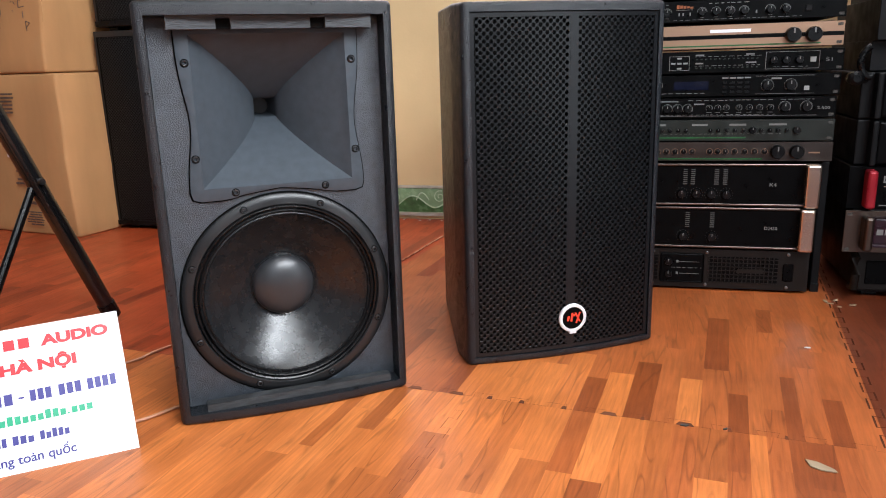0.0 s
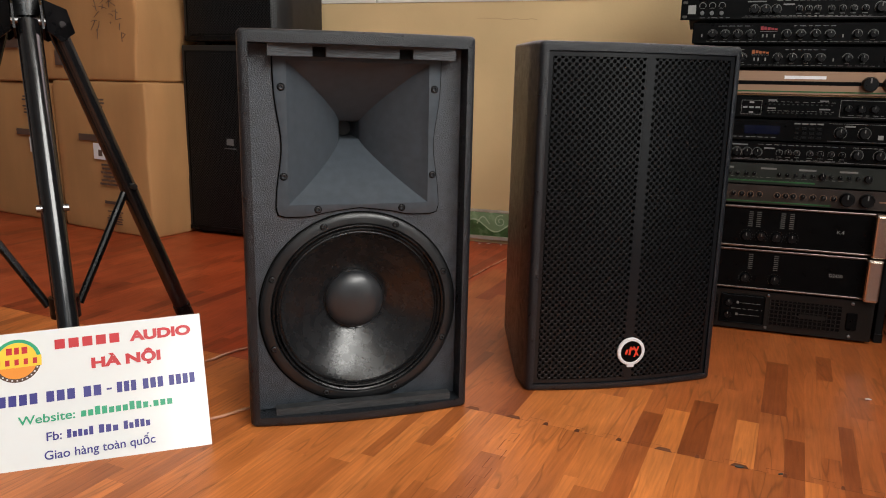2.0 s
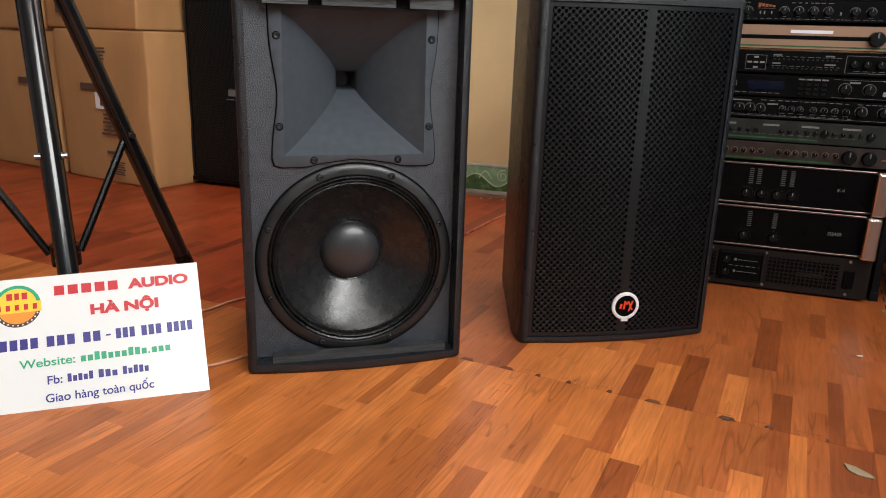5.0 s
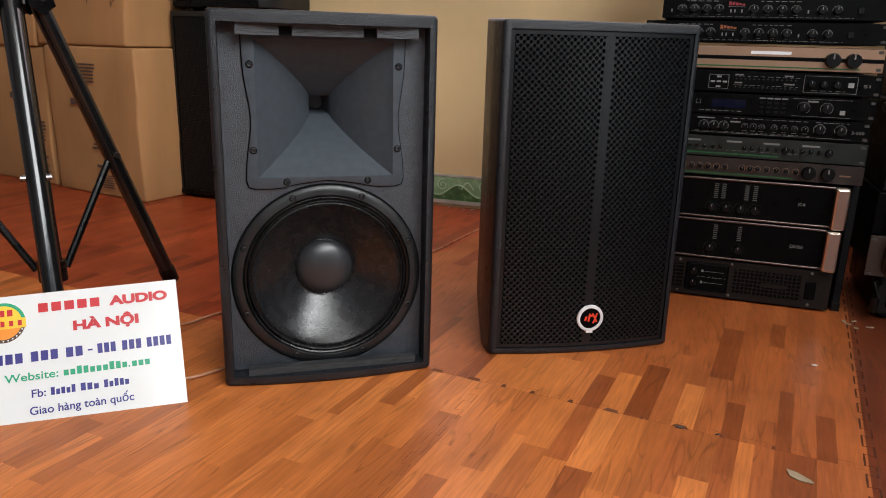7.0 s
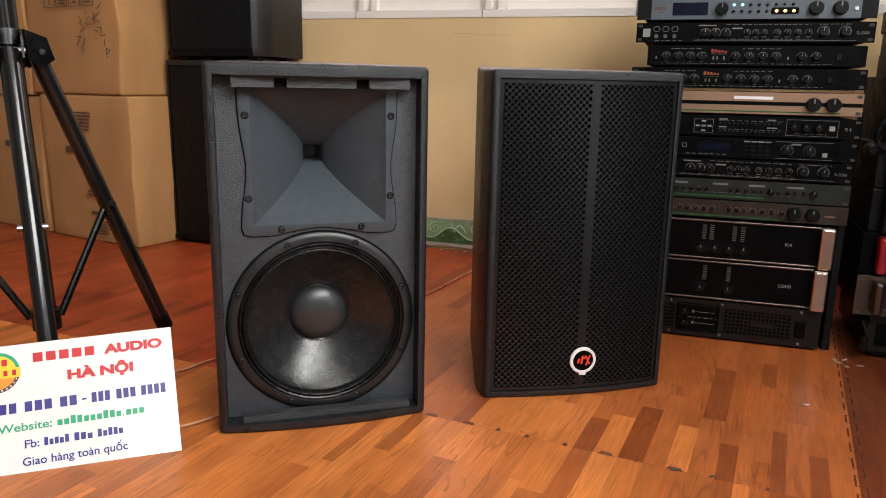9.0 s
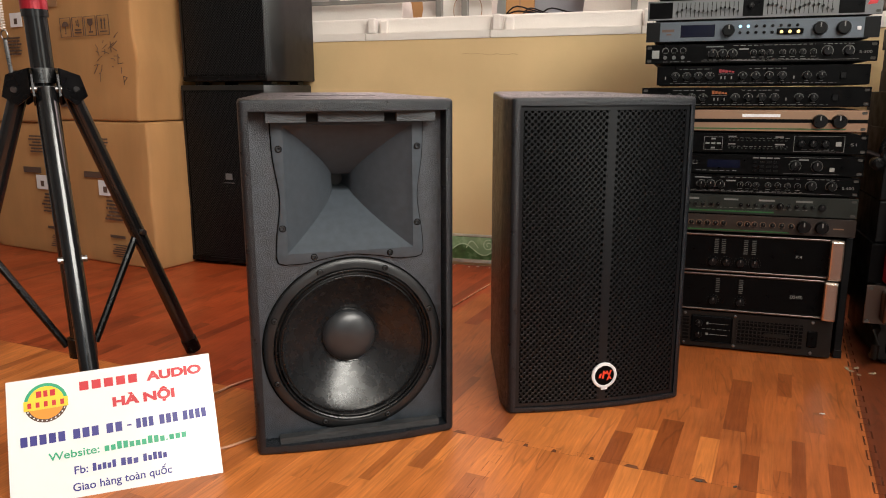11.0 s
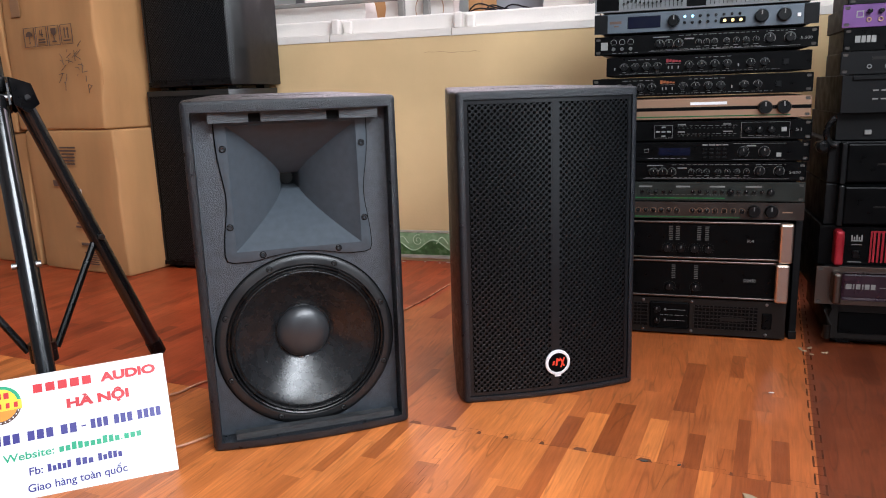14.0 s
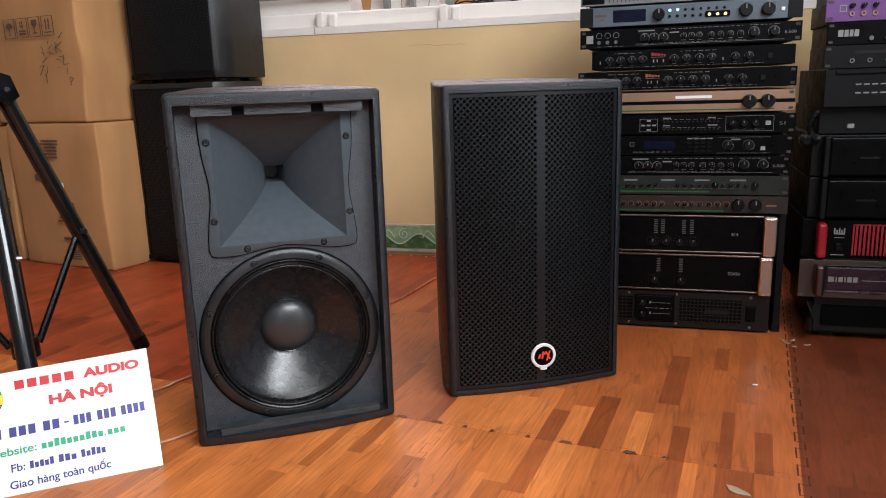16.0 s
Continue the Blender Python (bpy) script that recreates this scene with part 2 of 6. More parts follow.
M_TEAL = mat("teal_plastic", (0.05, 0.4, 0.4), 0.4)
M_PAPER = mat("white_paper", (0.75, 0.74, 0.76), 0.6, vary=0.04)
M_GROUND = mat("grey_concrete", (0.3, 0.29, 0.27), 0.85, vary=0.15, scale=3, bump=0.2)


# ---- mesh helpers ----
def link(name, bm, material, parent=None, m=None, smooth=False, angle=35):
    me = bpy.data.meshes.new(name)
    bm.normal_update()
    if smooth:
        for f in bm.faces:
            f.smooth = True
        for e in bm.edges:
            if len(e.link_faces) == 2 and e.calc_face_angle(0) > radians(angle):
                e.smooth = False
    bm.to_mesh(me)
    bm.free()
    me.materials.append(material)
    ob = new(name, me)
    if parent is not None:
        ob.parent = parent
    if m is not None:
        ob.matrix_basis = m
    return ob


def part(name, bm, material, parent, label="", m=None, smooth=False):
    ob = link(name, bm, material, parent, m, smooth)
    if label:
        ob["label"] = label
    return ob


def thing(name, m, label, category, group="", kind=""):
    ob = new(name)
    ob.matrix_basis = m
    ob.empty_display_size = 0.05
    return tagged(ob, label, category, group, kind)


def box(x0, x1, y0, y1, z0, z1, bevel=0.0, segs=2, bm=None):
    bm = bm or bmesh.new()
    vs = [bm.verts.new((x, y, z)) for x in (x0, x1) for y in (y0, y1) for z in (z0, z1)]
    fs = [bm.faces.new([vs[i] for i in q]) for q in ((0, 1, 3, 2), (4, 6, 7, 5), (0, 4, 5, 1), (2, 3, 7, 6), (0, 2, 6, 4), (1, 5, 7, 3))]
    if bevel:
        es = list({e for f in fs for e in f.edges})
        bmesh.ops.bevel(bm, geom=es, offset=bevel, segments=segs, affect="EDGES", profile=0.5)
    return bm


def prism(plan, z0, z1, bevel=0.0, segs=3, bm=None):
    """A plan of (x, y), counter-clockwise, drawn up from z0 to z1."""
    bm = bm or bmesh.new()
    lo = [bm.verts.new((x, y, z0)) for x, y in plan]
    hi = [bm.verts.new((x, y, z1)) for x, y in plan]
    f0, f1 = bm.faces.new(lo[::-1]), bm.faces.new(hi)
    for i in range(len(plan)):
        j = (i + 1) % len(plan)
        bm.faces.new((lo[i], lo[j], hi[j], hi[i]))
    return bm


def inset(plan, d):
    """The plan drawn in by d on all sides."""
    out = []
    for i, p in enumerate(plan):
        p, a, b = Vector(p), Vector(plan[i - 1]), Vector(plan[(i + 1) % len(plan)])
        e, f = (p - a).normalized(), (b - p).normalized()
        n = Vector((-e.y - f.y, e.x + f.x)).normalized()
        out.append(tuple(p + n * d / max(0.4, n.dot(Vector((-e.y, e.x))))))
    return out


def rounded(plan, z0, z1, r, segs=4):
    """A prism whose top and bottom rims are rounded by r."""
    bm = bmesh.new()
    arc = [(r * (1 - math.sin(math.pi / 2 * k / segs)), r * (1 - math.cos(math.pi / 2 * k / segs))) for k in range(segs + 1)]
    levels = [(z0 + up, inn) for inn, up in arc] + [(z1 - up, inn) for inn, up in arc[::-1]]
    rings = [[bm.verts.new((x, y, z)) for x, y in inset(plan, inn)] for z, inn in levels]
    n = len(plan)
    for a, b in zip(rings, rings[1:]):
        for k in range(n):
            j = (k + 1) % n
            bm.faces.new((a[k], a[j], b[j], b[k]))
    bm.faces.new(rings[0][::-1])
    bm.faces.new(rings[-1])
    bmesh.ops.recalc_face_normals(bm, faces=bm.faces[:])
    return bm


def upright(outline, y0, y1, bm=None):
    """An outline of (x, z), clockwise as seen from the front, drawn from y0 (front) to y1."""
    bm = bm or bmesh.new()
    a = [bm.verts.new((x, y0, z)) for x, z in outline]
    b = [bm.verts.new((x, y1, z)) for x, z in outline]
    bm.faces.new(a)
    bm.faces.new(b[::-1])
    for i in range(len(a)):
        j = (i + 1) % len(a)
        bm.faces.new((a[j], a[i], b[i], b[j]))
    bmesh.ops.recalc_face_normals(bm, faces=bm.faces[:])
    return bm


def lathe(profile, n=48, bm=None, cx=0.0, cz=0.0):
    """A profile of (radius, y) turned round the y axis through (cx, cz)."""
    bm = bm or bmesh.new()
    rings = []
    for r, y in profile:
        if r < 1e-6:
            rings.append([bm.verts.new((cx, y, cz))])
        else:
            rings.append([bm.verts.new((cx + r * math.cos(2 * math.pi * k / n), y, cz + r * math.sin(2 * math.pi * k / n))) for k in range(n)])
    for a, b in zip(rings, rings[1:]):
        for k in range(n):
            j = (k + 1) % n
            if len(a) == 1:
                bm.faces.new((a[0], b[j], b[k]))
            elif len(b) == 1:
                bm.faces.new((a[k], a[j], b[0]))
            else:
                bm.faces.new((a[k], a[j], b[j], b[k]))
    bmesh.ops.recalc_face_normals(bm, faces=bm.faces[:])
    return bm


def tube(points, radius, n=10, bm=None, caps=True):
    """A round tube along points."""
    bm = bm or bmesh.new()
    pts = [Vector(p) for p in points]
    rings = []
    up = Vector((0.13, 0.21, 0.97)).normalized()
    for i, p in enumerate(pts):
        d = (pts[min(i + 1, len(pts) - 1)] - pts[max(i - 1, 0)]).normalized()
        a = d.cross(up)
        if a.length < 0.05:
            a = d.cross(Vector((1, 0, 0)))
        a.normalize()
        b = d.cross(a)
        rings.append([bm.verts.new(p + radius * (math.cos(2 * math.pi * k / n) * a + math.sin(2 * math.pi * k / n) * b)) for k in range(n)])
    for a, b in zip(rings, rings[1:]):
        for k in range(n):
            j = (k + 1) % n
            bm.faces.new((a[k], a[j], b[j], b[k]))
    if caps:
        bm.faces.new(rings[0][::-1])
        bm.faces.new(rings[-1])
    bmesh.ops.recalc_face_normals(bm, faces=bm.faces[:])
    return bm


def cut(ob, *cutters):
    """Takes the cutters' solids out of ob's mesh."""
    for c in cutters:
        mod = ob.modifiers.new("cut", "BOOLEAN")
        mod.operation, mod.object, mod.solver = "DIFFERENCE", c, "EXACT"
    bpy.context.view_layer.update()
    me = bpy.data.meshes.new_from_object(ob.evaluated_get(bpy.context.evaluated_depsgraph_get()))
    ob.modifiers.clear()
    ob.data = me
    for c in cutters:
        bpy.data.objects.remove(c)
    return ob


def lettering(text, height, parent, m, material, width=None, name="lettering", label="", bold=0.0):
    """Flat letters in the xz plane of m, from its origin to the right, standing 0.6 mm proud of it."""
    cu = bpy.data.curves.new(name, "FONT")
    cu.body, cu.size, cu.extrude, cu.offset = text, height * 1.38, 0.0003, bold * height
    tmp = new(name, cu)
    bpy.context.view_layer.update()
    me = bpy.data.meshes.new_from_object(tmp.evaluated_get(bpy.context.evaluated_depsgraph_get()))
    bpy.data.objects.remove(tmp)
    xs = [v.co.x for v in me.vertices] or [0, 1]
    k = width / (max(xs) - min(xs)) if width else 1.0
    for v in me.vertices:
        v.co = Vector(((v.co.x - min(xs)) * k, -0.0003 - v.co.z, v.co.y))
    me.flip_normals()
    me.materials.append(material)
    ob = new(name, me)
    ob.parent, ob.matrix_basis = parent, m
    if label:
        ob["label"] = label
    return ob


# ---- the room ----
BACK, EAST = 2.44, 1.14


def structure(name, bm, material, label, category):
    return tagged(link(name, bm, material), label, category, kind="structure")


WX0, WX1, WZ0, WZ1 = -1.42, 0.95, 0.803, 1.85
bm = bmesh.new()
box(-3.2, WX0, BACK, BACK + 0.12, 0, 2.9, bm=bm)
box(WX1, EAST, BACK, BACK + 0.12, 0, 2.9, bm=bm)
box(WX0, WX1, BACK, BACK + 0.12, 0, WZ0, bm=bm)
box(WX0, WX1, BACK, BACK + 0.12, WZ1, 2.9, bm=bm)
structure("wall_north", bm, M_WALL, "cream painted plaster wall with a wide window", "wall")
structure("wall_west", box(-3.32, -3.2, -1.74, BACK + 0.12, 0, 2.9), M_SIDE, "grey painted plaster wall", "wall")
bm = bmesh.new()
box(EAST, EAST + 0.12, -1.74, -0.1, 0, 1.35, bm=bm)
box(EAST, EAST + 0.12, 0.75, BACK + 0.12, 0, 1.35, bm=bm)
box(EAST, EAST + 0.12, -1.74, BACK + 0.12, 2.65, 2.9, bm=bm)
box(EAST, EAST + 0.12, -1.74, -1.25, 1.35, 2.65, bm=bm)
box(EAST, EAST + 0.12, 0.75, BACK + 0.12, 1.35, 2.65, bm=bm)
structure("wall_east", bm, M_SIDE, "grey painted wall with a wide high opening and an open door", "wall")
bm = bmesh.new()
box(-3.2, 0.1, -1.74, -1.62, 0, 2.9, bm=bm)
box(0.95, EAST, -1.74, -1.62, 0, 2.9, bm=bm)
box(0.1, 0.95, -1.74, -1.62, 2.45, 2.9, bm=bm)
structure("wall_south", bm, M_SIDE, "grey painted wall with an open doorway", "wall")
structure("ceiling", box(-3.32, EAST + 0.12, -1.74, BACK + 0.12, 2.9, 3.0), M_CEIL, "white painted ceiling", "ceiling")
structure("ground", box(-60, 60, -60, 60, -0.25, -0.05), M_GROUND, "grey concrete ground outside", "ground")
floor = structure("floor", box(-3.2, EAST, -1.62, BACK, -0.04, -0.004), M_MATBASE, "interlocking foam floor mats printed as brown wood strips", "floor")
structure("window_ledge", box(WX0 - 0.1, WX1 + 0.1, BACK + 0.12, BACK + 0.75, WZ0 - 0.08, WZ0 - 0.004), M_GROUND, "concrete ledge outside the window", "ledge")

tl = thing("ceiling_light", pose(-0.1, -0.1, 2.9, 0, 0, 45), "wide white ceiling panel light in a shallow frame", "lamp")
part("back_tray", box(-0.68, 0.68, -0.43, 0.43, -0.03, 0.0, 0.006), M_CEIL, tl)
for x0, x1, y0, y1 in ((-0.68, 0.68, -0.43, -0.41), (-0.68, 0.68, 0.41, 0.43), (-0.68, -0.66, -0.408, 0.408), (0.66, 0.68, -0.408, 0.408)):
    part("frame_rail", box(x0, x1, y0, y1, -0.07, -0.031, 0.003), M_CEIL, tl)

structure("neighbour_wall", box(-4.5, 3.5, 3.9, 4.1, -0.05, 5.0), M_CEIL, "whitewashed wall across the yard", "wall")

# glazed skirting with scrolls in relief
sk = thing("baseboard", pose(0, BACK, 0), "pale green glazed tile skirting with raised scrolls", "skirting", kind="structure")
part("tile_body", box(-3.2, EAST, -0.008, -0.001, 0.012, 0.106, 0.002), M_SKIRT, sk)
part("grout_line", box(-3.2, EAST, -0.010, -0.001, 0.107, 0.116, 0.002), M_GROUT, sk, "grey cement line over the tile")
part("lower_band", box(-3.2, EAST, -0.011, -0.0085, 0.012, 0.024), M_GROUT, sk, "chipped grey lower edge")
for n in range(17):
    x0 = -1.62 + 0.155 * n
    wave = [(x0 + 0.155 * k / 16, 0.058 + 0.02 * math.cos(2 * math.pi * k / 16)) for k in range(17)]
    bm = bmesh.new()
    lo = [bm.verts.new((x, -0.0095, 0.026)) for x, z in wave]
    hi = [bm.verts.new((x, -0.0095, z)) for x, z in wave]
    for k in range(16):
        bm.faces.new((lo[k], lo[k + 1], hi[k + 1], hi[k]))
    part("dark_wave", bm, M_SKIRT_D, sk, "dark green wave under the scroll")
    part("wave_ridge", tube([(x, -0.009, z + 0.003) for x, z in wave], 0.0022, 6), M_SKIRT_L, sk)
    spiral = [(x0 + 0.095 + (0.022 - 0.0021 * k * 0.5) * math.cos(0.55 * k + 1.2), -0.009, 0.078 + (0.022 - 0.0021 * k * 0.5) * math.sin(0.55 * k + 1.2)) for k in range(18)]
    part("scroll", tube(spiral, 0.002, 6), M_SKIRT_L, sk)
    leaf = [(x0 + 0.012 + 0.045 * k / 8, -0.009, 0.066 + 0.03 * math.sin(math.pi * k / 8) * (1 - 0.3 * k / 8)) for k in range(9)]
    part("leaf_scroll", tube(leaf, 0.0026, 6), M_SKIRT_L, sk)

# window: steel frame with bars
win = thing("window_1", pose(0, BACK + 0.06, 0), "wide window with grey painted steel frame and bars", "window", kind="structure")
for x, w in ((WX0 + 0.02, 0.03), (-0.80, 0.022), (-0.705, 0.022), (-0.128, 0.02), (0.45, 0.02), (WX1 - 0.02, 0.03)):
    part("mullion", box(x - w / 2, x + w / 2, -0.012, 0.012, WZ0, WZ1, 0.002), M_FRAME, win)
for z, x0, x1 in ((0.945, WX0 + 0.036, -0.812), (0.945, -0.693, -0.139), (0.945, -0.117, 0.439), (1.12, WX0 + 0.036, -0.812), (1.12, -0.693, -0.139), (1.12, -0.117, 0.439), (1.5, WX0 + 0.036, -0.812), (1.5, -0.693, -0.139)):
    part("window_bar", box(x0, x1, -0.007, 0.007, z - 0.007, z + 0.007, 0.002), M_FRAME, win)

# ---- speakers ----
def plan_of(w, depth, back_w, bow, flank=0.06, n=14):
    """The cabinet's plan: a bowed front, short straight flanks, and sides that taper to the back."""
    front = [(-w / 2 + w * k / n, -bow * (1 - (2 * k / n - 1) ** 2)) for k in range(n + 1)]
    r, s = 0.010, bow * 4 * 0.010 / w
    left = [(-w / 2 + r * (1 - math.cos(a)), r - (r + s) * math.sin(a)) for a in [math.pi / 2 * k / 4 for k in range(5)]]
    front = left + front[1:-1] + [(-x, y) for x, y in left[::-1]]
    return front + [(w / 2, flank), (back_w / 2 + 0.012, depth - 0.012), (back_w / 2 - 0.004, depth), (-back_w / 2 + 0.004, depth), (-back_w / 2 - 0.012, depth - 0.012), (-w / 2, flank)]


def ring_screw(parent, x, y, z, r=0.0053):
    """A black socket screw; a flat black ring paints the shade round it, a paler rim its glint."""
    s = part("screw", lathe([(r * 1.12, y - 0.0003), (r * 0.86, y - 0.0004), (r * 0.84, y - 0.0018), (r * 0.62, y - 0.0028), (r * 0.42, y - 0.0026), (r * 0.36, y + 0.0006), (0, y + 0.0006)], 16, cx=x, cz=z), M_FOAM, parent, "black socket screw", smooth=True)
    s.data.materials.append(M_SCREW)
    for f in s.data.polygons:
        if 16 <= f.index < 64:
            f.material_index = 1


def sloped(bm, h, depth, rise=0.011):
    """The cabinet's top climbs a little towards the back."""
    for v in bm.verts:
        if v.co.z > h / 2:
            v.co.z += rise * max(0.0, v.co.y) / depth
    return bm


def top_handle_slot(ob, z, depth):
    return link("slot", box(-0.075, 0.075, depth * 0.42, depth * 0.42 + 0.022, z - 0.03, z + 0.03, 0.008), M_FOAM)


def open_speaker(m):
    W, H, D = 0.357, 0.61, 0.345
    sp = thing("loudspeaker", m, "black textured two-way loudspeaker without its grille, horn and woofer bare", "loudspeaker", "pair of stage speakers")
    cab = link("cabinet", sloped(rounded(plan_of(W, D, 0.23, 0.016), 0, H, 0.007), H, D), M_TEXTURE, smooth=True)
    t = 0.0145
    rec = link("rec", box(-W / 2 + t, W / 2 - t, -0.1, 0.032, 0.016, H - 0.019), M_BAFFLE)
    hole = link("hole", lathe([(0, 0.02), (0.142, 0.02), (0.142, 0.13), (0, 0.13)], 64, cz=0.178), M_FOAM)
    throat = link("throat", box(-0.112, 0.112, 0.02, 0.24, 0.349, 0.57), M_FOAM)
    cut(cab, rec, hole, throat, top_handle_slot(cab, H, D))
    cab.parent, cab.matrix_basis = sp, Matrix()
    cab["label"] = "black textured wooden cabinet with a bowed front"
    # baffle skin over the recess
    baf = link("baffle", box(-W / 2 + t + 0.001, W / 2 - t - 0.001, 0.0285, 0.0315, 0.017, H - 0.02), M_BAFFLE)
    h1 = link("h1", lathe([(0, 0.01), (0.1425, 0.01), (0.1425, 0.05), (0, 0.05)], 64, cz=0.178), M_FOAM)
    h2 = link("h2", box(-0.1105, 0.1105, 0.01, 0.05, 0.3505, 0.568), M_FOAM)
    cut(baf, h1, h2)
    baf.parent, baf.matrix_basis = sp, Matrix()
    baf["label"] = "grained black front baffle"
    # horn: a waisted plate with a mouth that narrows to a round throat
    n = 18
    u = [k / n for k in range(n)]
    x0, x1, z0, z1 = -0.1085, 0.1085, 0.3525, 0.566
    mouth = [(x0 + (x1 - x0) * s, z0) for s in u] + [(x1, z0 + (z1 - z0) * s) for s in u] + [(x1 - (x1 - x0) * s, z1) for s in u] + [(x0, z1 - (z1 - z0) * s) for s in u]
    rise = lambda s: 0.333 + 0.0125 * max(0.0, 1 - abs(2 * s - 1) * 1.75) ** 0.6
    dip = lambda s: 0.0105 * math.exp(-((s - 0.44) / 0.22) ** 2)
    X = 0.1285
    plate = [(-X + 2 * X * s, rise(s)) for s in u] + [(X - dip(s), 0.333 + 0.25 * s) for s in u] + [(X - 2 * X * s, 0.583) for s in u] + [(-X + dip(1 - s), 0.583 - 0.25 * s) for s in u]
    c = 0.010
    plate[0], plate[n] = (-X + c * 0.35, 0.333 + c * 0.35), (X - c * 0.35, 0.333 + c * 0.35)
    bm = bmesh.new()
    rows = [[(x, 0.0285, z) for x, z in plate], [(x, 0.0242, z) for x, z in plate], [(x * 0.985, 0.0232, 0.458 + (z - 0.458) * 0.985) for x, z in plate], [(x * 1.012, 0.0232, 0.459 + (z - 0.459) * 1.012) for x, z in mouth]]
    cz = 0.459
    for k in range(0, 15):
        d = 1 - (1 - k / 14) ** 1.4
        wx, wz = (1 - d) ** 1.35, (1 - d) ** 1.08
        ring = []
        for x, z in mouth:
            tx, tz = x * 0.155, (z - cz) * 0.14
            ring.append((tx * (1 - wx) + x * wx, 0.025 + 0.105 * d, cz + tz * (1 - wz) + (z - cz) * wz))
        rows.append(ring)
    for k in range(1, 5):
        q = k / 4
        rows.append([((x * 0.155) * (1 - q) + 0.0135 * q * math.cos(math.atan2(z - cz, x)), 0.13 + 0.07 * q, cz + ((z - cz) * 0.14) * (1 - q) + 0.0135 * q * math.sin(math.atan2(z - cz, x))) for x, z in mouth])
    vr = [[bm.verts.new(p) for p in r] for r in rows]
    for a, b in zip(vr, vr[1:]):
        for k in range(len(a)):
            j = (k + 1) % len(a)
            bm.faces.new((a[k], a[j], b[j], b[k]))
    gk = bmesh.new()
    g0 = [gk.verts.new((x * 1.016, 0.0279, 0.458 + (z - 0.458) * 1.016)) for x, z in plate]
    g1 = [gk.verts.new((x * 0.97, 0.0279, 0.458 + (z - 0.458) * 0.97)) for x, z in plate]
    for k in range(len(g0)):
        j = (k + 1) % len(g0)
        gk.faces.new((g0[k], g0[j], g1[j], g1[k]))
    horn = part("horn", bm, M_PLASTIC, sp, "grey-black moulded plastic horn flare", smooth=True)
    part("compression_driver", lathe([(0, 0.195), (0.013, 0.195), (0.013, 0.205), (0, 0.205)], 24, cz=cz), M_THROAT, horn, "pale driver throat at the horn's end")
    part("gasket", gk, M_FOAM, horn, "black gasket line round the plate")
    for x, z in ((-0.1175, 0.529), (-0.1165, 0.3955), (-0.0655, 0.3435), (0.0675, 0.3435), (0.1175, 0.3955), (0.1185, 0.529)):
        ring_screw(horn, x, 0.0232, z)
    # woofer
    cz = 0.178
    wf = part("woofer_rim", lathe([(0.1415, 0.031), (0.1415, 0.0225), (0.143, 0.0205), (0.150, 0.0212), (0.1565, 0.0225), (0.1585, 0.0245), (0.1585, 0.0305)], 96, cz=cz), M_RIM, sp, "black cast woofer rim", smooth=True)
    part("gasket", lathe([(0.1575, 0.0281), (0.1612, 0.0279)], 96, cz=cz), M_FOAM, wf, "black gasket line round the rim")
    sur = [(0.1415, 0.026), (0.1405, 0.0222), (0.1385, 0.0205), (0.1365, 0.0222), (0.1355, 0.0262), (0.1345, 0.0232), (0.1325, 0.0213), (0.1305, 0.0232), (0.1295, 0.027), (0.127, 0.0262), (0.1255, 0.029)]
    part("surround", lathe(sur, 96, cz=cz), M_SURR, wf, "glossy black pleated surround", smooth=True)
    prof = [(0.1255, 0.029)] + [(0.1255 - 0.0765 * s, 0.029 + 0.058 * s ** 0.88) for s in (0.02, 0.1, 0.25, 0.4, 0.6, 0.8, 1.0)]
    part("cone", lathe(prof, 96, cz=cz), M_CONE, wf, "black treated paper cone", smooth=True)
    dome = [(0.0515, 0.0862), (0.0505, 0.0845), (0.049, 0.0838)] + [(0.049 * math.cos(a), 0.0838 - 0.021 * math.sin(a)) for a in [math.pi / 2 * k / 10 for k in range(1, 11)]]
    part("dust_cap", lathe(dome, 64, cz=cz), M_CAP, wf, "domed black dust cap", smooth=True)
    part("glue_ring", lathe([(0.0528, 0.0868), (0.0522, 0.0842), (0.0508, 0.0828), (0.0492, 0.0836), (0.0488, 0.0852)], 64, cz=cz), M_GLUE, wf, "glossy glue bead round the cap", smooth=True)
    for k in range(8):
        a = radians(22.5 + 45 * k)
        ring_screw(wf, 0.1495 * math.cos(a), 0.0212, cz + 0.1495 * math.sin(a), 0.0052)
    # plywood strips that hold the grille
    top = [(-0.137, 0.573), (-0.137, 0.594), (0.1455, 0.594), (0.1455, 0.573), (0.0785, 0.573), (0.0785, 0.5875), (0.057, 0.5875), (0.057, 0.573), (-0.0525, 0.573), (-0.0525, 0.5875), (-0.0725, 0.5875), (-0.0725, 0.573)]
    part("grille_batten", upright(top, 0.0005, 0.018), M_PLY, sp, "notched black plywood strip")
    # added black blocks stand in for the shade inside the notches
    for x in (-0.0625, 0.06775):
        part("notch_shade", box(x - 0.0098, x + 0.0098, 0.009, 0.0178, 0.5735, 0.587), M_FOAM, sp, "black block added for the shade in the notch")
    part("grille_batten", upright([(-0.139, 0.0162), (-0.139, 0.0275), (0.149, 0.0275), (0.149, 0.0162)], 0.0005, 0.018), M_PLYD, sp, "black plywood strip")
    return sp


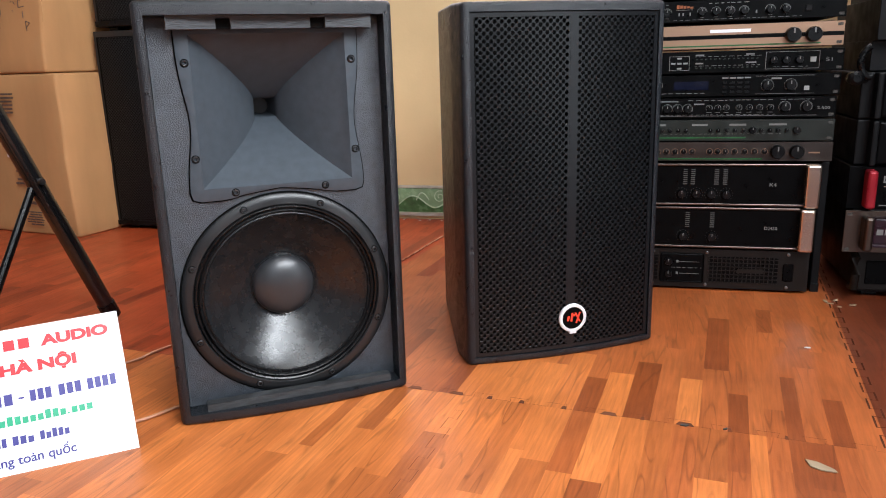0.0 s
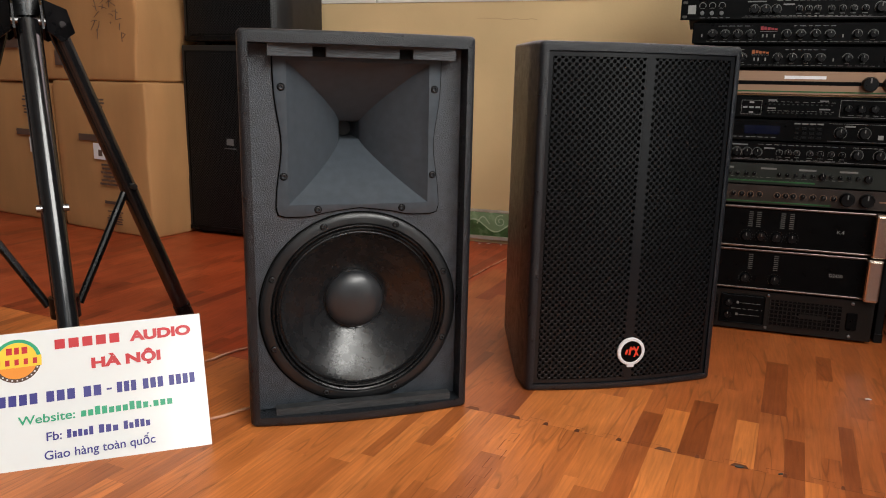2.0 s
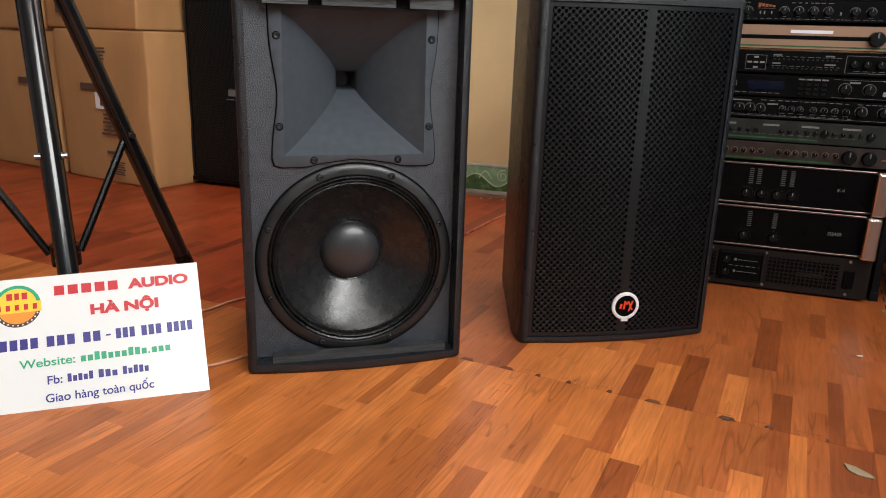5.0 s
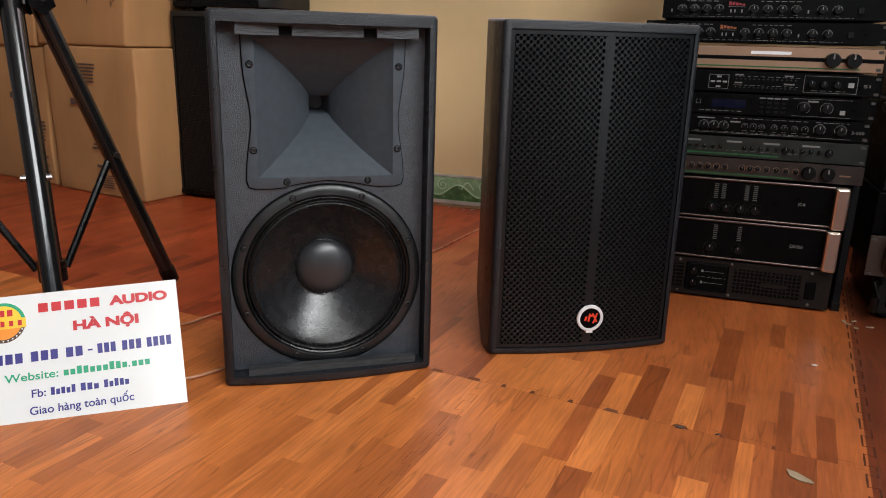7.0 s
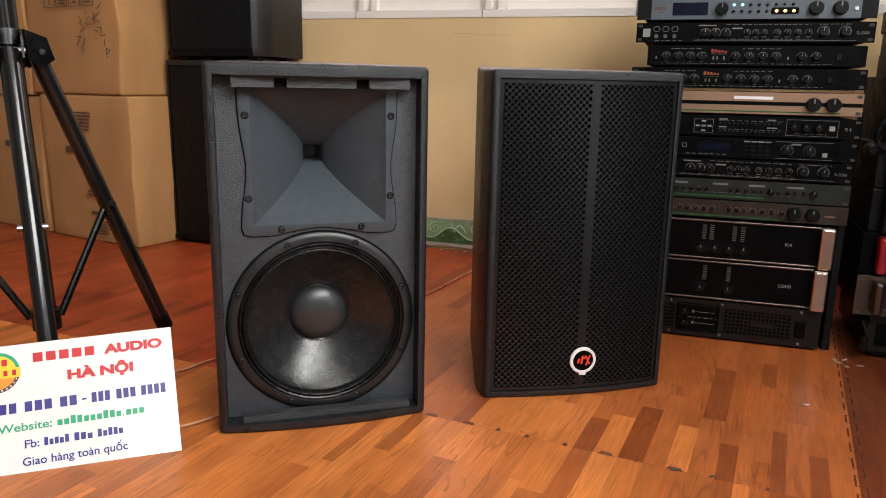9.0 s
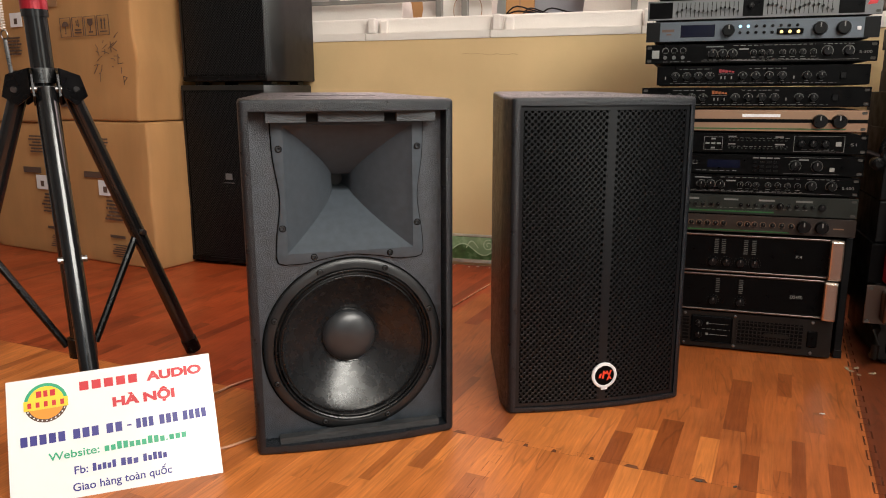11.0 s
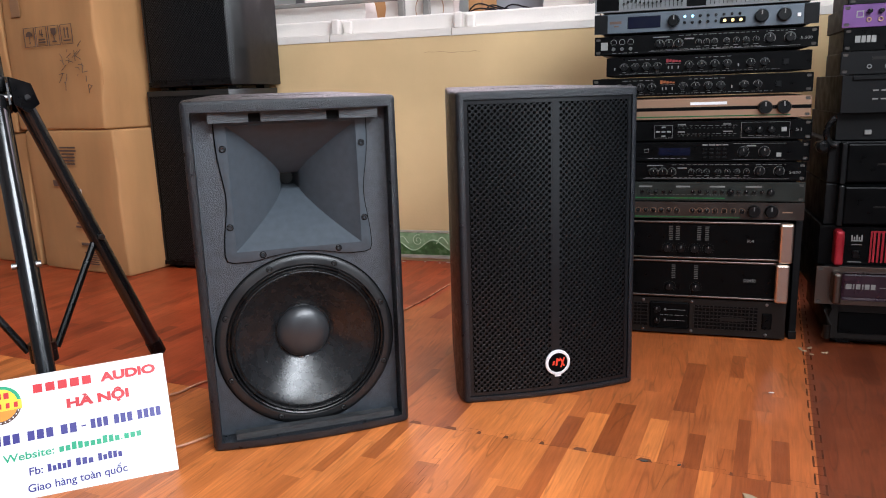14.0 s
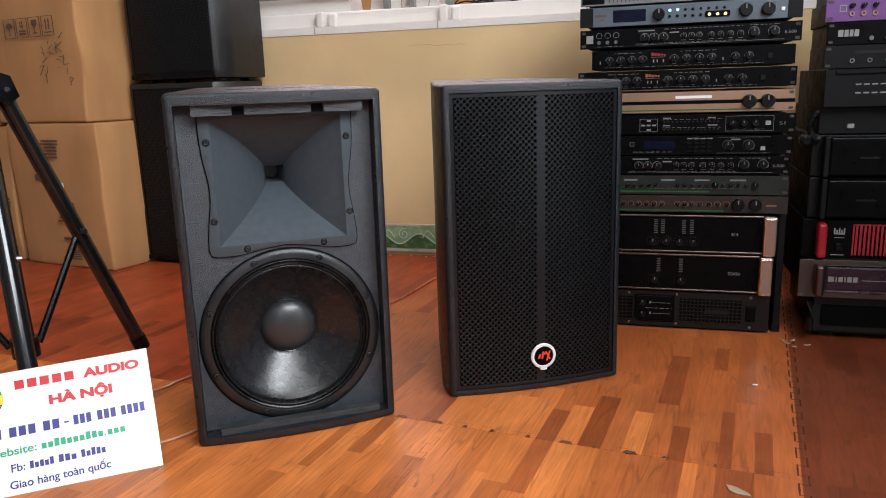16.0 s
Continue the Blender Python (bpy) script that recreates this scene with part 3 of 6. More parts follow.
def perforated(w, z0, z1, curve, pitch=0.0117, row=0.0060, skip=None, chamfer=True):
    """A steel sheet on the curve y(x), with staggered six-sided holes."""
    bm = bmesh.new()
    cols, rows = int(w / pitch), int((z1 - z0) / row)
    hx, hz = pitch / 2, row
    cell = [(hx * 0.67, 0), (hx * 0.33, hz), (-hx * 0.33, hz), (-hx * 0.67, 0), (-hx * 0.33, -hz), (hx * 0.33, -hz)]
    verts = {}

    def v(x, z, y):
        key = (round(x, 5), round(z, 5), round(y, 5))
        if key not in verts:
            verts[key] = bm.verts.new((x, curve(x) + y, z))
        return verts[key]

    xm, zm = (w - cols * pitch) / 2, (z1 - z0 - rows * row) / 2
    for i in range(rows - 1):
        for j in range(cols):
            cx = -w / 2 + xm + pitch * (j + 0.5 + (0.5 if i % 2 else 0))
            cz = z0 + zm + row * (i + 1)
            if cx > w / 2 - pitch * 0.6:
                continue
            out = [v(cx + a, cz + b, 0) for a, b in cell]
            if skip and skip(cx, cz):
                bm.faces.new(out[::-1])
                continue
            hole = lambda wide, up, down, y: [v(cx + a * wide, cz + b * (up if b > 0 else down), y) for a, b in cell]
            inn = hole(0.88, 0.54, 0.54, 0.001 if chamfer else 0)
            deep = hole(0.88, 0.54, 0.54, 0.0025)
            rim = hole(0.93, 0.58, 0.68, 0)
            for k in range(6):
                q = (k + 1) % 6
                if chamfer:
                    bm.faces.new((out[q], out[k], rim[k], rim[q]))
                    bm.faces.new((rim[q], rim[k], inn[k], inn[q]))
                    bm.faces.new((inn[q], inn[k], deep[k], deep[q]))
                    continue
                bm.faces.new((out[q], out[k], inn[k], inn[q]))
                bm.faces.new((inn[q], inn[k], deep[k], deep[q]))
    return bm


def grille_speaker(m):
    W, H, D = 0.367, 0.611, 0.36
    bow = 0.016
    sp = thing("loudspeaker", m, "black textured loudspeaker with a full hexagon-hole steel grille and round badge", "loudspeaker", "pair of stage speakers")
    cab = link("cabinet", sloped(rounded(plan_of(W, D, 0.215, bow), 0, H, 0.007), H, D), M_TEXTURE, smooth=True)
    arc = lambda x, off=0.0: -bow * (1 - (2 * x / W) ** 2) + off
    xs = [-W / 2 + 0.0135 + (W - 0.027) * k / 16 for k in range(17)]
    bay = [(x, -0.1) for x in xs] + [(x, arc(x, 0.016)) for x in xs[::-1]]
    cut(cab, link("bay", prism(bay, 0.013, H - 0.0155), M_FOAM), top_handle_slot(cab, H, D))
    cab.parent, cab.matrix_basis = sp, Matrix()
    cab["label"] = "black textured wooden cabinet with a bowed front"
    gw, g0, g1 = W - 0.03, 0.0145, H - 0.017
    curve = lambda x: arc(x, 0.004)
    gr = part("grille", perforated(gw, g0, g1, curve, skip=lambda x, z: abs(x - 0.006) < 0.0066 or math.hypot(x - 0.010, z - 0.0705) < 0.024), M_GRILLE, sp, "black perforated steel grille with a plain centre band")
    bm = bmesh.new()
    for k in range(16):
        a, b = -gw / 2 + gw * k / 16, -gw / 2 + gw * (k + 1) / 16
        for za, zb in ((g1 - 0.007, g1), (g0, g0 + 0.007)):
            bm.faces.new([bm.verts.new(p) for p in ((a, arc(a, 0.0036), za), (b, arc(b, 0.0036), za), (b, arc(b, 0.0036), zb), (a, arc(a, 0.0036), zb))])
    for a, b in ((-gw / 2 - 0.0005, -gw / 2 + 0.006), (gw / 2 - 0.007, gw / 2 + 0.0005), (0.0, 0.012)):
        bm.faces.new([bm.verts.new(p) for p in ((a, arc(a, 0.0034), g0), (b, arc(b, 0.0034), g0), (b, arc(b, 0.0034), g1), (a, arc(a, 0.0034), g1))])
    part("grille_border", bm, M_GRILLE, gr)
    bm = bmesh.new()
    for k in range(16):
        a, b = -gw / 2 + gw * k / 16, -gw / 2 + gw * (k + 1) / 16
        bm.faces.new([bm.verts.new(p) for p in ((a, arc(a, 0.012), g0), (b, arc(b, 0.012), g0), (b, arc(b, 0.012), g1), (a, arc(a, 0.012), g1))])
    part("foam_backing", bm, M_FOAM, sp, "black foam behind the grille")
    y = arc(0.01, 0.0)
    badge = part("badge", lathe([(0.0262, y + 0.0035), (0.0262, y), (0.0245, y - 0.0012), (0.0208, y - 0.0012), (0.0202, y + 0.0003)], 48, cx=0.0095, cz=0.0705), M_PAPER, sp, "round badge, white ring and red strokes", smooth=True)
    part("badge_disc", lathe([(0, y + 0.0002), (0.0205, y + 0.0002), (0.0205, y + 0.003)], 40, cx=0.0095, cz=0.0705), M_FACE, badge)
    bm = bmesh.new()
    for x, z, w, h, s in ((-0.0115, 0.066, 0.0045, 0.009, 0.002), (-0.0045, 0.0645, 0.004, 0.016, 0.002), (-0.001, 0.0735, 0.006, 0.0045, 0.0015), (0.0055, 0.0605, 0.0035, 0.02, 0.007), (0.0125, 0.0625, -0.0035, 0.018, -0.009)):
        vs = [bm.verts.new((0.0085 + a, y - 0.0006, b)) for a, b in ((x, z), (x + abs(w), z), (x + abs(w) + s, z + h), (x + s, z + h))]
        bm.faces.new(vs)
    part("badge_strokes", bm, M_BADGERED, badge)
    bm = box(0.003, 0.016, y - 0.001, y + 0.004, 0.0415, 0.0465)
    part("badge_tab", bm, M_PAPER, badge)
    return sp


open_speaker(pose(-0.4685, 1.0185, 0, 0, 0, 34.5))
grille_speaker(pose(-0.0815, 1.310, 0, 0, 0, 30.4))


def back_speaker(m, h, label, mark):
    W, D = 0.385, 0.25
    sp = thing("monitor_speaker", m, label, "loudspeaker", "stacked black speakers by the wall")
    plan = [(-W / 2, 0.004), (-W / 2 + 0.004, 0), (W / 2 - 0.034, 0), (W / 2, 0.034), (W / 2 + 0.01, 0.06), (W / 2 + 0.002, D), (-W / 2 + 0.03, D), (-W / 2 - 0.005, 0.05)]
    part("cabinet", rounded(plan, 0.012, h, 0.0035, 2), M_CHASSIS2, sp, smooth=True)
    gr = part("grille", perforated(W - 0.03, 0.03, h - 0.02, lambda x: -0.004 + max(0.0, x - W / 2 + 0.036), pitch=0.0105, row=0.0052, chamfer=False), M_GRILLE, sp, "black perforated grille")
    part("foam_backing", box(-W / 2 + 0.014, W / 2 - 0.037, -0.0022, -0.0004, 0.028, h - 0.018), M_FOAM, sp)
    part("grille_frame", box(-W / 2 + 0.005, W / 2 - 0.037, -0.006, -0.0005, 0.014, 0.03, 0.001), M_BLACKP, sp)
    bm = box(-0.016, 0.012, -0.0065, -0.005, mark, mark + 0.022)
    box(-0.026, 0.022, -0.0065, -0.005, mark - 0.013, mark - 0.010, bm=bm)
    part("badge", bm, M_BADGE, gr, "small grey badge with a bar under it")
    part("side_latch", box(-W / 2 - 0.022, -W / 2 - 0.003, 0.03, 0.045, h * 0.47, h * 0.53, 0.003), M_BLACKP, sp, "small black side latch")
    for x in (-W / 2 + 0.05, W / 2 - 0.05):
        for y in (0.04, D - 0.04):
            part("rubber_foot", box(x - 0.018, x + 0.018, y - 0.018, y + 0.018, 0, 0.012, 0.002), M_BLACKP, sp)
    return sp


M_BADGE = mat("dull_grey_badge", (0.12, 0.12, 0.12), 0.5)
M_CHASSIS2 = mat("grey_black_cabinet_paint", (0.009, 0.009, 0.0085), 0.45, vary=0.15, bump=0.3, bump_scale=300)
low_speaker = back_speaker(pose(-1.478, 2.166, 0, 0, 0, -3), 0.648, "black speaker with a perforated grille, standing on the floor", 0.318)
back_speaker(pose(-1.462, 2.166, 0.6485, 0, 0, -3), 0.60, "black speaker with a perforated grille, stacked on another", 0.333)
part("side_handle", upright([(-0.209, 0.33), (-0.209, 0.362), (-0.193, 0.362), (-0.193, 0.33), (-0.197, 0.33), (-0.197, 0.357), (-0.205, 0.357), (-0.205, 0.33)], 0.004, 0.024), M_BLACKP, low_speaker, "black strap handle")


# ---- cardboard boxes ----
def carton(m, w, d, h, label, marks, seed, tape=True):
    """A carton with softened, slightly dented sides, flap seams and printed marks."""
    rng = random.Random(seed)
    cb = thing("cardboard_box", m, label, "box", "stacked cardboard boxes")
    bm = bmesh.new()
    bmesh.ops.create_cube(bm, size=1.0)
    bmesh.ops.subdivide_edges(bm, edges=bm.edges[:], cuts=9, use_grid_fill=True)
    for v in bm.verts:
        x, y, z = v.co
        edge = max(abs(x), abs(y)) > 0.49
        p = Vector((x * w, (y + 0.5) * d, (z + 0.5) * h))
        q = noise.noise(Vector((p.x * 3 + seed, p.y * 3, p.z * 3))) * 0.010
        side = (1 - (2 * z) ** 2) * 0.004
        p += Vector((q + (side if x > 0.49 else -side if x < -0.49 else 0), q * 0.8 - (side if y < -0.49 else 0), 0))
        if x > 0.4 and y < 0.45:
            p.x += noise.noise(Vector((seed * 1.7, p.y * 4, p.z * 7))) * 0.014 + 0.008 * math.exp(-((z + 0.1) / 0.12) ** 2)
        v.co = p
    corners = [e for e in bm.edges if len(e.link_faces) == 2 and e.calc_face_angle(0) > 1.2]
    bmesh.ops.bevel(bm, geom=corners, offset=0.009, segments=3, affect="EDGES", profile=0.5)
    part("carton", bm, M_CARD, cb, smooth=True)
    if tape:
        part("tape", box(-w / 2 + 0.06, -w / 2 + 0.11, -0.0115, -0.0095, h - 0.10, h - 0.001), M_CARD_DARK, cb, "brown packing tape")
    for k, (mx, mz, mw, mh, style) in enumerate(marks):
        bm = bmesh.new()
        y0, y1 = -0.0145, -0.0125
        if style == "lines":
            rows = 6
            for i in range(rows):
                x, end = mx + mw * rng.uniform(0, 0.25), mx + mw * rng.uniform(0.8, 1.0)
                while x < end - 0.004:
                    q = min(rng.uniform(0.008, 0.024), end - x)
                    box(x, x + q, y0, y1, mz + mh * i / rows, mz + mh * (i + 0.5) / rows, bm=bm)
                    x += q + 0.003
            tagged(part("print_block", bm, M_INK, cb), kind="stuff")
        elif style == "bar":
            box(mx, mx + mw, y0, y1, mz, mz + mh, bm=bm)
            part("printed_bar", bm, M_INK, cb)
        elif style == "paper":
            box(mx, mx + mw, y0, y1, mz, mz + mh, bm=bm)
            pl = part("paper_label", bm, M_PAPER, cb, "white paper label")
            bm = box(mx + mw * 0.35, mx + mw * 0.62, y0 - 0.001, y0 - 0.0003, mz + mh * 0.2, mz + mh * 0.6)
            part("printed_bar", bm, M_INK, pl)
        elif style == "signs":
            for i in range(4):
                a = mx + mw * i / 4
                b = a + mw * 0.22
                t = 0.0016
                for r in ((a, b, mz, mz + t), (a, b, mz + mh - t, mz + mh), (a, a + t, mz, mz + mh), (b - t, b, mz, mz + mh)):
                    box(r[0], r[1], y0, y1, r[2], r[3], bm=bm)
                c = (a + b) / 2
                flat = lambda x0, x1, z0, z1: box(x0, x1, y0, y1, mz + mh * z0, mz + mh * z1, bm=bm)
                if i == 0:
                    upright([(c + 0.018 * math.cos(q), mz + mh * 0.55 + 0.017 * math.sin(q)) for q in [math.pi * k / 8 for k in range(9)]][::-1], y0, y1, bm=bm)
                    flat(c - 0.001, c + 0.001, 0.2, 0.55)
                    flat(c - 0.006, c + 0.001, 0.16, 0.2)
                elif i == 1:
                    flat(c - 0.017, c + 0.017, 0.3, 0.38)
                    flat(c - 0.017, c + 0.017, 0.16, 0.24)
                    flat(c + 0.002, c + 0.005, 0.48, 0.86)
                    flat(c - 0.008, c + 0.009, 0.56, 0.61)
                    flat(c - 0.008, c - 0.005, 0.61, 0.82)
                elif i == 2:
                    upright([(c - 0.003, mz + mh * 0.5), (c - 0.013, mz + mh * 0.62), (c - 0.013, mz + mh * 0.86), (c + 0.013, mz + mh * 0.86), (c + 0.013, mz + mh * 0.62), (c + 0.003, mz + mh * 0.5)], y0, y1, bm=bm)
                    flat(c - 0.0015, c + 0.0015, 0.24, 0.5)
                    flat(c - 0.010, c + 0.010, 0.16, 0.23)
                else:
                    for q in (-0.008, 0.008):
                        flat(c + q - 0.0015, c + q + 0.0015, 0.3, 0.74)
                        upright([(c + q - 0.005, mz + mh * 0.7), (c + q, mz + mh * 0.86), (c + q + 0.005, mz + mh * 0.7)], y0, y1, bm=bm)
                    flat(c - 0.018, c + 0.018, 0.16, 0.22)
            tagged(part("handling_marks", bm, M_INK, cb, "row of handling symbols"), kind="stuff")
        elif style == "scribble":
            for i in range(18):
                a = Vector((mx + mw * rng.random(), -0.0135, mz + mh * rng.random()))
                b = a + Vector((rng.uniform(-0.03, 0.03), 0, rng.uniform(-0.035, 0.035)))
                tube([a, (a + b) / 2 + Vector((0.004, 0, 0.003)), b], 0.0011, 5, bm=bm)
            tagged(part("pen_scribble", bm, M_INK, cb, "crossed-out pen marks"), kind="stuff")
        elif style == "strokes":
            pts = [((0, 1), (0, .75)), ((.45, 1), (.05, .87)), ((.05, .87), (.4, .78)), ((.45, .7), (.4, .48)), ((.4, .48), (.75, .5)), ((.62, .4), (.6, .26)), ((.7, .2), (.72, 0)), ((.72, .2), (.95, .16)), ((.95, .16), (.75, .08))]
            for p, q in pts:
                tube([(mx + mw * p[0], -0.0135, mz + mh * p[1]), (mx + mw * q[0], -0.0135, mz + mh * q[1])], 0.0013, 5, bm=bm)
            part("pen_strokes", bm, M_INK, cb, "black pen strokes")
    return cb


BY = -11.0
ax, ay = math.cos(radians(BY)), math.sin(radians(BY))


def at_front(s, z, dx=0.0, dy=0.0, turn=0.0):
    """A place along the boxes' front line, s metres to the left of the near corner."""
    return pose(-1.705 - ax * s + dx, 2.02 - ay * s + dy, z, 0, 0, BY + turn)


marks_low = [(-0.05, 0.40, 0.10, 0.07, "lines"), (-0.10, 0.32, 0.11, 0.022, "bar"), (-0.025, 0.258, 0.075, 0.055, "paper"), (-0.01, 0.17, 0.11, 0.08, "lines"), (0.015, 0.105, 0.08, 0.01, "bar"), (0.02, 0.035, 0.085, 0.05, "lines")]
marks_up = [(-0.115, 0.292, 0.27, 0.066, "signs"), (0.057, 0.165, 0.11, 0.12, "scribble"), (0.145, 0.125, 0.075, 0.145, "strokes"), (-0.16, 0.05, 0.05, 0.05, "bar")]
carton(at_front(0.235, 0), 0.47, 0.36, 0.522, "brown corrugated cardboard carton with printed lines and a paper label", marks_low, 3, tape=False)
carton(at_front(0.255, 0.524, dx=-0.012), 0.47, 0.36, 0.50, "brown cardboard carton with handling symbols and pen marks, on another carton", marks_up, 11)
carton(at_front(0.25, 1.026), 0.46, 0.36, 0.40, "brown cardboard carton on top of the stack", [], 5, tape=False)
carton(at_front(0.735, 0, dy=0.01), 0.46, 0.36, 0.512, "brown corrugated cardboard carton with printed lines and a paper label", [(a + 0.12, b, c, d, e) for a, b, c, d, e in marks_low], 7, tape=False)
carton(at_front(0.755, 0.514), 0.46, 0.36, 0.505, "brown cardboard carton with printed lines, on another carton", [(0.02, 0.25, 0.12, 0.07, "lines"), (0.08, 0.35, 0.07, 0.05, "paper"), (0.03, 0.12, 0.11, 0.05, "bar")], 9)
carton(at_front(0.745, 1.021), 0.46, 0.36, 0.40, "brown cardboard carton on top of the stack", [], 15, tape=False)


# ---- tripod speaker stand ----
def tripod(m, az):
    st = thing("speaker_stand", m, "glossy black steel tripod speaker stand with a locking pin", "speaker stand")
    cyl = lambda r, z0, z1, n=28: tube([(0, 0, z0), (0, 0, z1)], r, n)
    part("pole", cyl(0.0205, 0.10, 0.80), M_TUBE, st, smooth=True)
    col = part("upper_tube", cyl(0.0235, 0.762, 0.80), M_TUBE, st, smooth=True)
    up = part("inner_tube", cyl(0.0175, 0.80, 1.15), M_TUBE, st, smooth=True)
    part("collar", tube([(0, 0, 0.795), (0, 0, 0.80), (0, 0, 0.865), (0, 0, 0.87)], 0.029, 28), M_BLACKP, st, smooth=True)
    part("warning_label", tube([(0, 0, 0.775), (0, 0, 0.793)], 0.0239, 28, caps=False), M_REDM, col, "red printed label")
    part("label_band", tube([(0, 0, 0.7935), (0, 0, 0.7948)], 0.0239, 28, caps=False), M_PAPER, col)
    kn = part("clamp_knob", tube([(-0.03, 0.0, 0.835), (-0.062, 0, 0.835)], 0.02, 12), M_BLACKP, st)
    part("lower_hub", cyl(0.027, 0.085, 0.125), M_BLACKP, st, smooth=True)
    hub = part("hub_band", tube([(0, 0, 0.640), (0, 0, 0.668)], 0.0275, 28), M_STEEL2, st, "steel hub band", smooth=True)
    for k, a in enumerate(az):
        c, s = math.cos(radians(a)), math.sin(radians(a))
        d, t = Vector((c, s, 0)), Vector((-s, c, 0))
        top, foot = Vector((c * 0.048, s * 0.048, 0.628)), Vector((c * 0.276, s * 0.276, 0.016))
        leg = part("leg", tube([top + (foot - top) * f for f in (0, 0.5, 1)], 0.0165, 20), M_TUBE, st, smooth=True)
        part("rubber_foot", tube([foot + (foot - top).normalized() * q for q in (-0.03, 0.004)], 0.0185, 16), M_BLACKP, leg)
        for sgn in (-1, 1):
            bm = bmesh.new()
            o = t * 0.020 * sgn
            pts = [d * 0.018 + Vector((0, 0, 0.668)), d * 0.06 + Vector((0, 0, 0.655)), d * 0.072 + Vector((0, 0, 0.615)), d * 0.045 + Vector((0, 0, 0.598)), d * 0.02 + Vector((0, 0, 0.615))]
            f = [bm.verts.new(p + o) for p in pts]
            b = [bm.verts.new(p + o * 1.18) for p in pts]
            bm.faces.new(f)
            bm.faces.new(b[::-1])
            for i in range(5):
                bm.faces.new((f[i], f[(i + 1) % 5], b[(i + 1) % 5], b[i]))
            bmesh.ops.recalc_face_normals(bm, faces=bm.faces[:])
            part("hub_plate", bm, M_BLACKP, leg)
        part("pivot_bolt", tube([top + t * q for q in (-0.0262, -0.0255, 0.0255, 0.0262)], 0.006, 12), M_STEEL2, leg, "steel pivot bolt")
        mid = top + (foot - top) * 0.5
        low = Vector((c * 0.03, s * 0.03, 0.105))
        part("strut", tube([mid, low], 0.0075, 10), M_BLACKP, leg, smooth=True)
        part("strut_bolt", tube([mid + t * q for q in (-0.0245, -0.023, 0.023, 0.0245)], 0.0062, 12), M_STEEL2, leg, "steel bolt")
    # locking pin on its coiled tether
    bm = tube([(-0.055, -0.022, 0.655), (-0.058, -0.022, 0.72)], 0.004, 10)
    pin = part("locking_pin", bm, M_STEEL2, st, "bright steel locking pin")
    ring = [(-0.058 + 0.008 * math.cos(a), -0.022, 0.729 + 0.009 * math.sin(a)) for a in [2 * math.pi * k / 16 for k in range(17)]]
    part("pin_ring", tube(ring, 0.0014, 6), M_STEEL2, pin)
    coil = [(-0.0585 + 0.0042 * math.cos(1.1 * k), -0.022 + 0.0042 * math.sin(1.1 * k), 0.738 + 0.00085 * k) for k in range(150)]
    part("coiled_tether", tube(coil, 0.0013, 5), M_TETHER, pin, "coiled clear plastic tether")
    part("knob", tube([(-0.045, 0, 0.645), (-0.072, 0, 0.645)], 0.02, 14), M_BLACKP, st)
    # the stand leans a little over its feet
    for p in st.children_recursive:
        for v in p.data.vertices:
            v.co.x, v.co.y = v.co.x - 0.020 * v.co.z, v.co.y - 0.022 * v.co.z
    return st


M_TETHER = mat("clear_plastic", (0.55, 0.5, 0.45), 0.3)
M_STEEL2 = mat("zinc_steel", (0.2, 0.2, 0.2), 0.3, metal=1.0)
tripod(pose(-1.110, 1.0565, 0), (-43, 76.7, 204))


